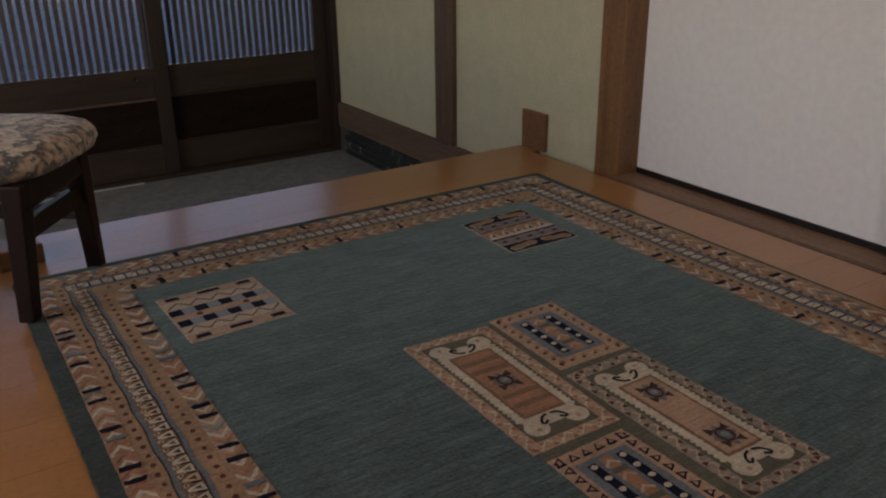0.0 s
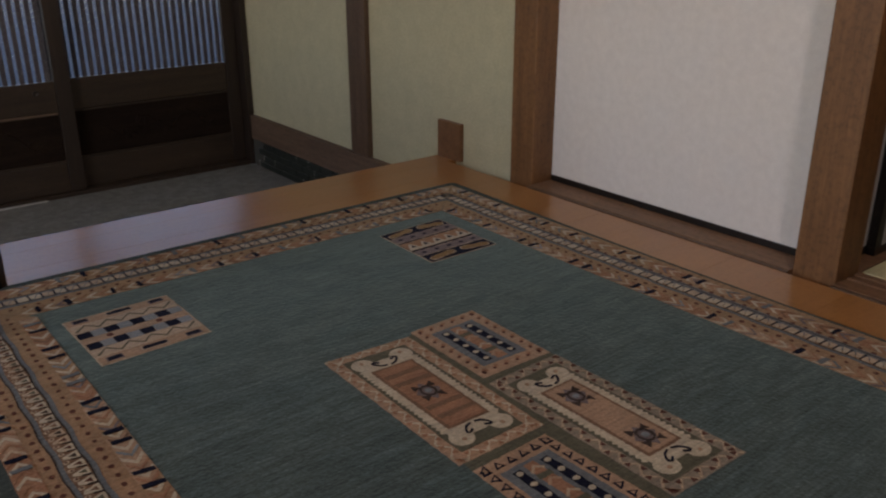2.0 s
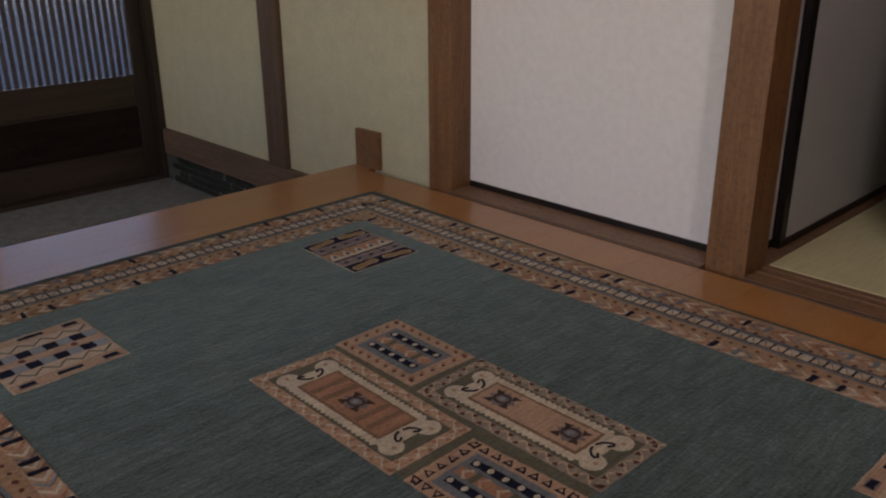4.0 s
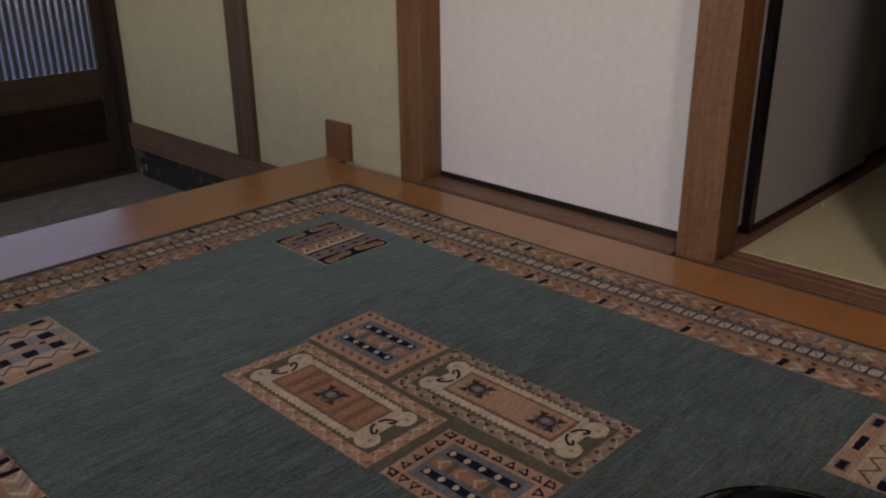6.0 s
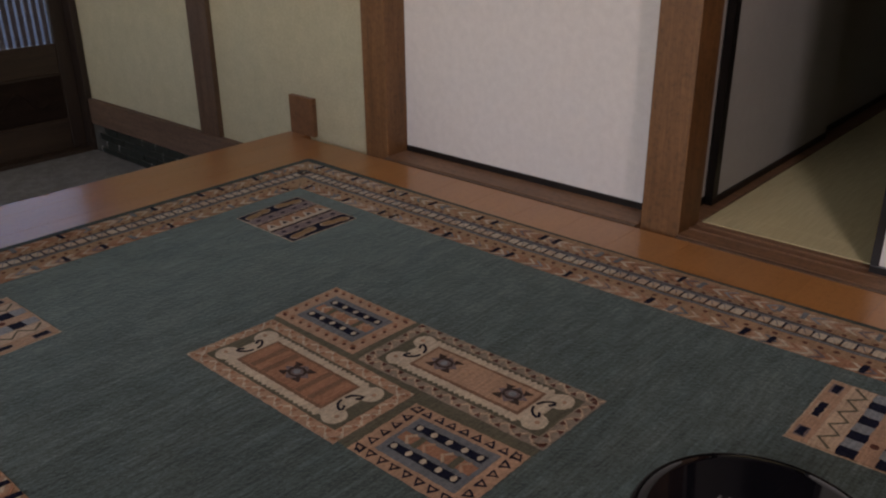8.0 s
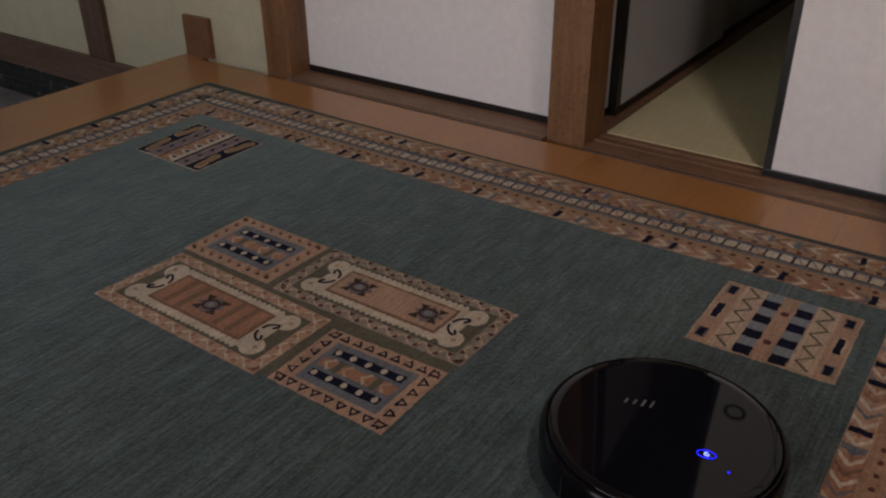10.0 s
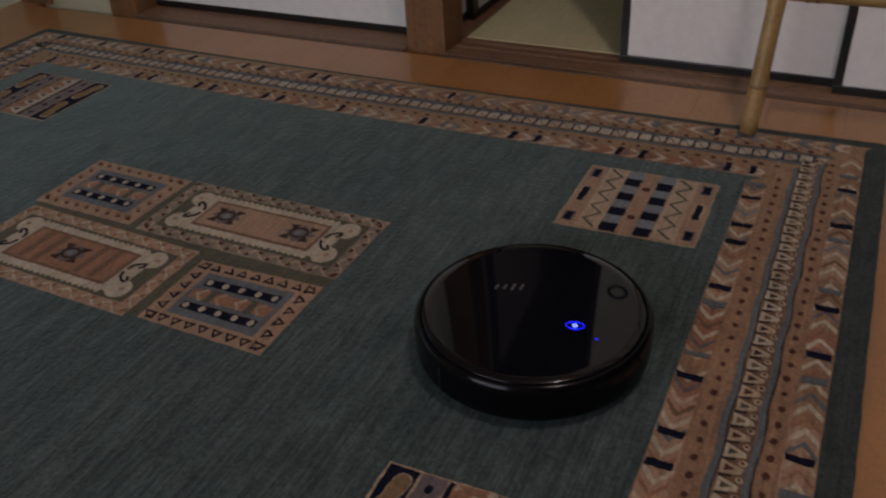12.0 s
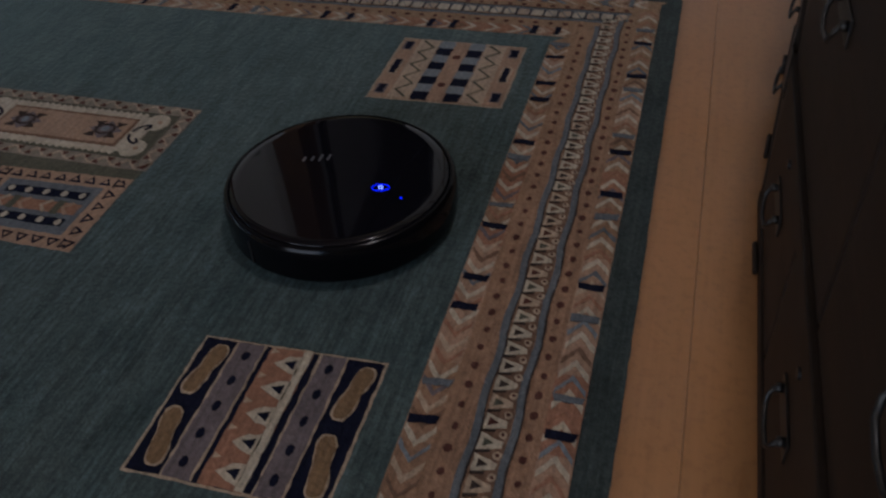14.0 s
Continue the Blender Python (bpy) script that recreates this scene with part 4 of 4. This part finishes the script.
core.part("button_mark", button, "pale blue glowing mark")
dot = Shape(LED)
dot.tube([(-0.035, -0.101, 0.0694), (-0.035, -0.101, 0.0702)], 0.0016, 10)
dot.part("status_light", robot, "small blue status light")
logo = Shape(MARK)
for k, (h, o) in enumerate(((0.011, 0), (0.011, 0), (0.016, 0.002), (0.015, -0.003))):
    cx, cy = 0.029 + 0.004 * k - 0.006, 0.046 - 0.011 * k + 0.016
    logo.box(cx - h / 2, cx + h / 2, cy - 0.0016, cy + 0.0016, 0.0694, 0.0698)
logo.part("logo_bars", robot, "pale grey printed bars")

# ---- bamboo towel ladder leaning on the sliding doors ----
ladder = thing("bamboo_ladder", "yellow bamboo ladder rack leaning on white sliding door", "ladder")


def culm(name, a, b, r, nodes, label=""):
    a, b = Vector(a), Vector(b)
    path, radii = [], []
    steps = 60
    for k in range(steps + 1):
        f = k / steps
        near = min(abs(f - n) for n in nodes)
        path.append(a + (b - a) * f)
        radii.append(r * (1.0 + 0.10 * math.exp(-(near / 0.008) ** 2)))
    s = Shape(BAMBOO).tube(path, radii, 14)
    ob = s.part(name, ladder, label, smooth=True)
    d = (b - a)
    for n in nodes:
        p = a + d * n
        Shape(BAMBOONODE).tube([p - d.normalized() * 0.0035, p - d.normalized() * 0.001, p + d.normalized() * 0.001, p + d.normalized() * 0.0035],
                               [r * 1.02, r * 1.13, r * 1.13, r * 1.02], 14).part("node", ob, smooth=True)
    return ob


FOOT, TOP = (2.234, 0.493, RZ + 0.008), (2.532, 0.425, 1.70)
dy = -0.525
culm("rail", FOOT, TOP, 0.0165, (0.055, 0.155, 0.27, 0.40, 0.53, 0.66, 0.79, 0.92))
culm("rail", (FOOT[0], FOOT[1] + dy, FOOT[2]), (TOP[0], TOP[1] + dy, TOP[2]), 0.0165, (0.06, 0.17, 0.30, 0.42, 0.55, 0.68, 0.80, 0.93))
for f in (0.159, 0.43, 0.71, 0.95):
    p = Vector(FOOT).lerp(Vector(TOP), f)
    culm("rung", p + Vector((0, 0.022, 0)), p + Vector((0, dy - 0.022, 0)), 0.0145, (0.13, 0.16, 0.55, 0.86))

# ---- two low chests with iron handles, end to end ----
CD, CH = 0.34, 0.58


def drawer(chest, x0, x1, z0, z1, g=0.032):
    d = Shape(CHESTWOOD).box(x0, x1, -0.0115, 0.0, z0, z1).part("drawer", chest, bevel=0.003)
    cx, cz = (x0 + x1) / 2, (z0 + z1) / 2
    Shape(IRON).box(cx - g - 0.012, cx + g + 0.012, 0.0002, 0.0022, cz - 0.006, cz + 0.020).part("handle_plate", d, "thin worn iron back plate", bevel=0.0006)
    h = Shape(IRON)
    for s in (-1, 1):
        h.tube([(cx + s * g, 0.002, cz + 0.010), (cx + s * g, 0.009, cz + 0.010)], 0.0050, 12)
    h.tube([(cx - g, 0.008, cz + 0.010), (cx - g * 0.98, 0.013, cz + 0.001), (cx - g * 0.75, 0.015, cz - 0.009), (cx, 0.016, cz - 0.011),
            (cx + g * 0.75, 0.015, cz - 0.009), (cx + g * 0.98, 0.013, cz + 0.001), (cx + g, 0.008, cz + 0.010)], 0.0026, 8)
    h.part("handle", d, "worn iron drop handle", smooth=True)
    Shape(IRON).tube([(cx, 0.0, z1 - 0.022), (cx, 0.003, z1 - 0.022)], 0.006, 14).part("lock_plate", d, "small round iron lock plate")
    return d


def low_chest(at, turn, length, low, high, label):
    """Front along +x from the chest's near end, facing +y."""
    chest = thing("drawer_chest", label, "chest", "low chests", at=at, turn=turn)
    Shape(CHESTWOOD).box(0, length, -CD, -0.012, 0.0, CH - 0.018).part("body", chest, bevel=0.003)
    Shape(CHESTWOOD).box(-0.004, length + 0.004, -CD, 0.006, CH - 0.0175, CH).part("top", chest, bevel=0.003)
    Shape(CHESTWOOD).box(0, length, -0.0115, 0.002, 0.0, 0.022).part("plinth", chest, bevel=0.002)
    Shape(CHESTWOOD).box(0, length, -0.0115, 0.006, 0.2090, 0.2360).part("divider_rail", chest, bevel=0.002)
    for n, z0, z1 in ((low, 0.027, 0.205), (high, 0.240, CH - 0.024)):
        step = (length - 0.016) / n
        for k in range(n):
            drawer(chest, 0.008 + k * step + 0.004, 0.008 + (k + 1) * step - 0.004, z0, z1)
    for x in (0.0, length - 0.030):
        Shape(IRON).box(x, x + 0.030, 0.0062, 0.0076, 0.195, 0.250).part("corner_strap", chest, "blackened iron corner strap", bevel=0.0005)
    for x in (0.10, length - 0.16):
        Shape(CHESTWOOD).box(x, x + 0.06, 0.0022, 0.009, 0.0, 0.010).part("foot", chest, "low dark wooden foot block", bevel=0.003)
    return chest


low_chest((0.655, 0.092, 0.0), 0.0, 0.985, 3, 2, "dark wooden chest with iron drawer handles on bare boards")
low_chest((1.652, 0.088, 0.0), -6.3, 0.530, 2, 1, "dark wooden chest end to end with another, slightly askew")

# ---- upholstered chair ----
chair = thing("dining_chair", "dark wooden chair with floral upholstered seat", "chair")
A, B = Vector((0.900, 2.505, 0.001)), Vector((0.712, 2.245, RZ + 0.003))
ALONG = (A - B).normalized()
OUT = Vector((-ALONG.y, ALONG.x, 0)).normalized()     # away from the rug's middle
SEAT_Z = 0.338


def leg(foot, head, r0=0.0175, r1=0.0215):
    s = Shape(CHAIRWOOD)
    k, n = 0, len(s.v)
    u, v = ALONG, OUT
    pts = []
    for p, r in ((foot, r0), (head, r1)):
        pts += [p - u * r - v * r, p + u * r - v * r, p + u * r + v * r, p - u * r + v * r]
    s.v += [tuple(p) for p in pts]
    for q in ((3, 2, 1, 0), (4, 5, 6, 7), (0, 1, 5, 4), (1, 2, 6, 5), (2, 3, 7, 6), (3, 0, 4, 7)):
        s.f.append(list(q))
        s.m.append(0)
    return s.part("leg", chair, bevel=0.004)


HA = Vector((0.874, 2.372, SEAT_Z))
HB = Vector((0.728, 2.155, SEAT_Z))
leg(A, HA)
leg(B, HB)
DEPTH = 0.37
leg(A + OUT * (DEPTH + 0.05), HA + OUT * DEPTH)
leg(B + OUT * (DEPTH + 0.05), HB + OUT * DEPTH)


def beam(name, a, b, hw, hh, mat=CHAIRWOOD):
    d = (b - a).normalized()
    side = d.cross(Vector((0, 0, 1))).normalized()
    up = side.cross(d)
    s = Shape(mat)
    for p in (a, b):
        s.v += [tuple(p + side * (i * hw) + up * (j * hh)) for i, j in ((-1, -1), (1, -1), (1, 1), (-1, 1))]
    for q in ((0, 1, 2, 3)[::-1], (4, 5, 6, 7), (0, 1, 5, 4), (1, 2, 6, 5), (2, 3, 7, 6), (3, 0, 4, 7)):
        s.f.append(list(q))
        s.m.append(0)
    return s.part(name, chair, bevel=0.002)


def on(a, b, f):
    return a.lerp(b, f)


beam("stretcher", on(B, HB, 0.66), on(A, HA, 0.66), 0.009, 0.022)
beam("stretcher", on(A, HA, 0.5), on(A + OUT * (DEPTH + 0.05), HA + OUT * DEPTH, 0.5), 0.009, 0.018)
beam("seat_rail", HB - Vector((0, 0, 0.03)), HA - Vector((0, 0, 0.03)), 0.012, 0.028)
beam("seat_rail", HB + OUT * DEPTH - Vector((0, 0, 0.03)), HA + OUT * DEPTH - Vector((0, 0, 0.03)), 0.012, 0.028)
# padded seat: a rounded slab with a soft crown
SC = (HA + HB) / 2 + OUT * (DEPTH / 2) + ALONG * 0.028 - OUT * 0.008
half_u, half_v = (HA - HB).length / 2 + 0.072, DEPTH / 2 + 0.05
s = Shape(FLORAL)
N = 40


def super_ring(k, z):
    out = []
    for j in range(N):
        a = 2 * math.pi * j / N
        c, q = math.cos(a), math.sin(a)
        f = (abs(c) ** 3.6 + abs(q) ** 3.6) ** (-1 / 3.6)
        p = SC + ALONG * (half_u * k * f * c) + OUT * (half_v * k * f * q)
        out.append((p.x, p.y, SEAT_Z + z))
    return out


rings = [(0.90, 0.0), (0.97, 0.008), (1.0, 0.024), (0.99, 0.040), (0.95, 0.053), (0.85, 0.062), (0.6, 0.070), (0.3, 0.073), (0.02, 0.074)]
for k, z in rings:
    s.v += super_ring(k, z)
for i in range(len(rings) - 1):
    for j in range(N):
        q = (j + 1) % N
        s.f.append([i * N + j, i * N + q, (i + 1) * N + q, (i + 1) * N + j])
        s.m.append(0)
s.f.append(list(range(N))[::-1])
s.m.append(0)
s.part("seat", chair, "padded floral fabric seat", smooth=True)
for base in (HA, HB):
    p = base + OUT * (DEPTH + 0.0)
    beam("back_post", p, p + OUT * 0.07 + Vector((0, 0, 0.48)), 0.014, 0.014)
beam("back_rail", HA + OUT * (DEPTH + 0.055) + Vector((0, 0, 0.40)), HB + OUT * (DEPTH + 0.055) + Vector((0, 0, 0.40)), 0.010, 0.03)

# small wooden step block by the chair
block = Shape(REDWOOD).box(-0.075, 0.035, -0.05, 0.05, 0.0, 0.052).part("wooden_block", bevel=0.004)
block.matrix_basis = pose(0.755, 2.655, 0.0, 0, 0, 12)
tagged(block, "small reddish-brown wooden block on the floor", "wooden block")

# ---- floor boards, each a piece ----
board_mesh = {}
rb = random.Random(3)
W_ = 0.1515
row0 = 0.170 - 15 * W_
for r in range(32):
    y0 = row0 + r * W_
    y1 = min(y0 + W_, 2.736)
    if y1 - y0 < 0.01 or y1 < -1.99 or y0 > 2.73:
        continue
    y0 = max(y0, -1.99)
    x = -1.79 - rb.uniform(0, 1.0)
    while x < WX - 0.03:
        e = min(x + 2.73, WX - 0.0275)
        a = max(x, -1.79)
        if e - a > 0.05:
            key = (round(e - a, 3), round(y1 - y0, 3))
            if key not in board_mesh:
                ob = Shape(FLOOR).box(0, key[0] - 0.0001, 0, key[1] - 0.0002, -0.018, 0.0).part("floor_board", floor)
                board_mesh[key] = ob.data
            else:
                ob = new("floor_board", board_mesh[key])
                ob.parent = floor
            ob.location = (a, y0, 0)
        x += 2.73

# ---- skirting tiles ----
rt = random.Random(8)
rows, th = 4, (-0.2285 - ENTRY_Z) / 4
tile_mesh = Shape(TILE).box(-0.006, 0.0, 0, 0.108, 0, th - 0.008).part("tile", skirt, bevel=0.0012)
tile_mesh.location = (WX - 0.0045, 2.85, ENTRY_Z + 0.003)
for r in range(rows):
    y = 2.85 + (0.055 if r % 2 else 0)
    k = 0
    while y < DOOR_Y - 0.18:
        if r or k:
            ob = new("tile", tile_mesh.data)
            ob.parent = skirt
            ob.location = (WX - 0.0045 + rt.uniform(-0.0008, 0.0008), y, ENTRY_Z + 0.003 + r * th)
        if rt.random() < 0.22:
            Shape(PALEJOINT).box(-0.0055, 0, 0, 0.003, 0, th - 0.004).part("joint", skirt).location = (WX - 0.0045, y + 0.109, ENTRY_Z + 0.002 + r * th)
        y += 0.112
        k += 1
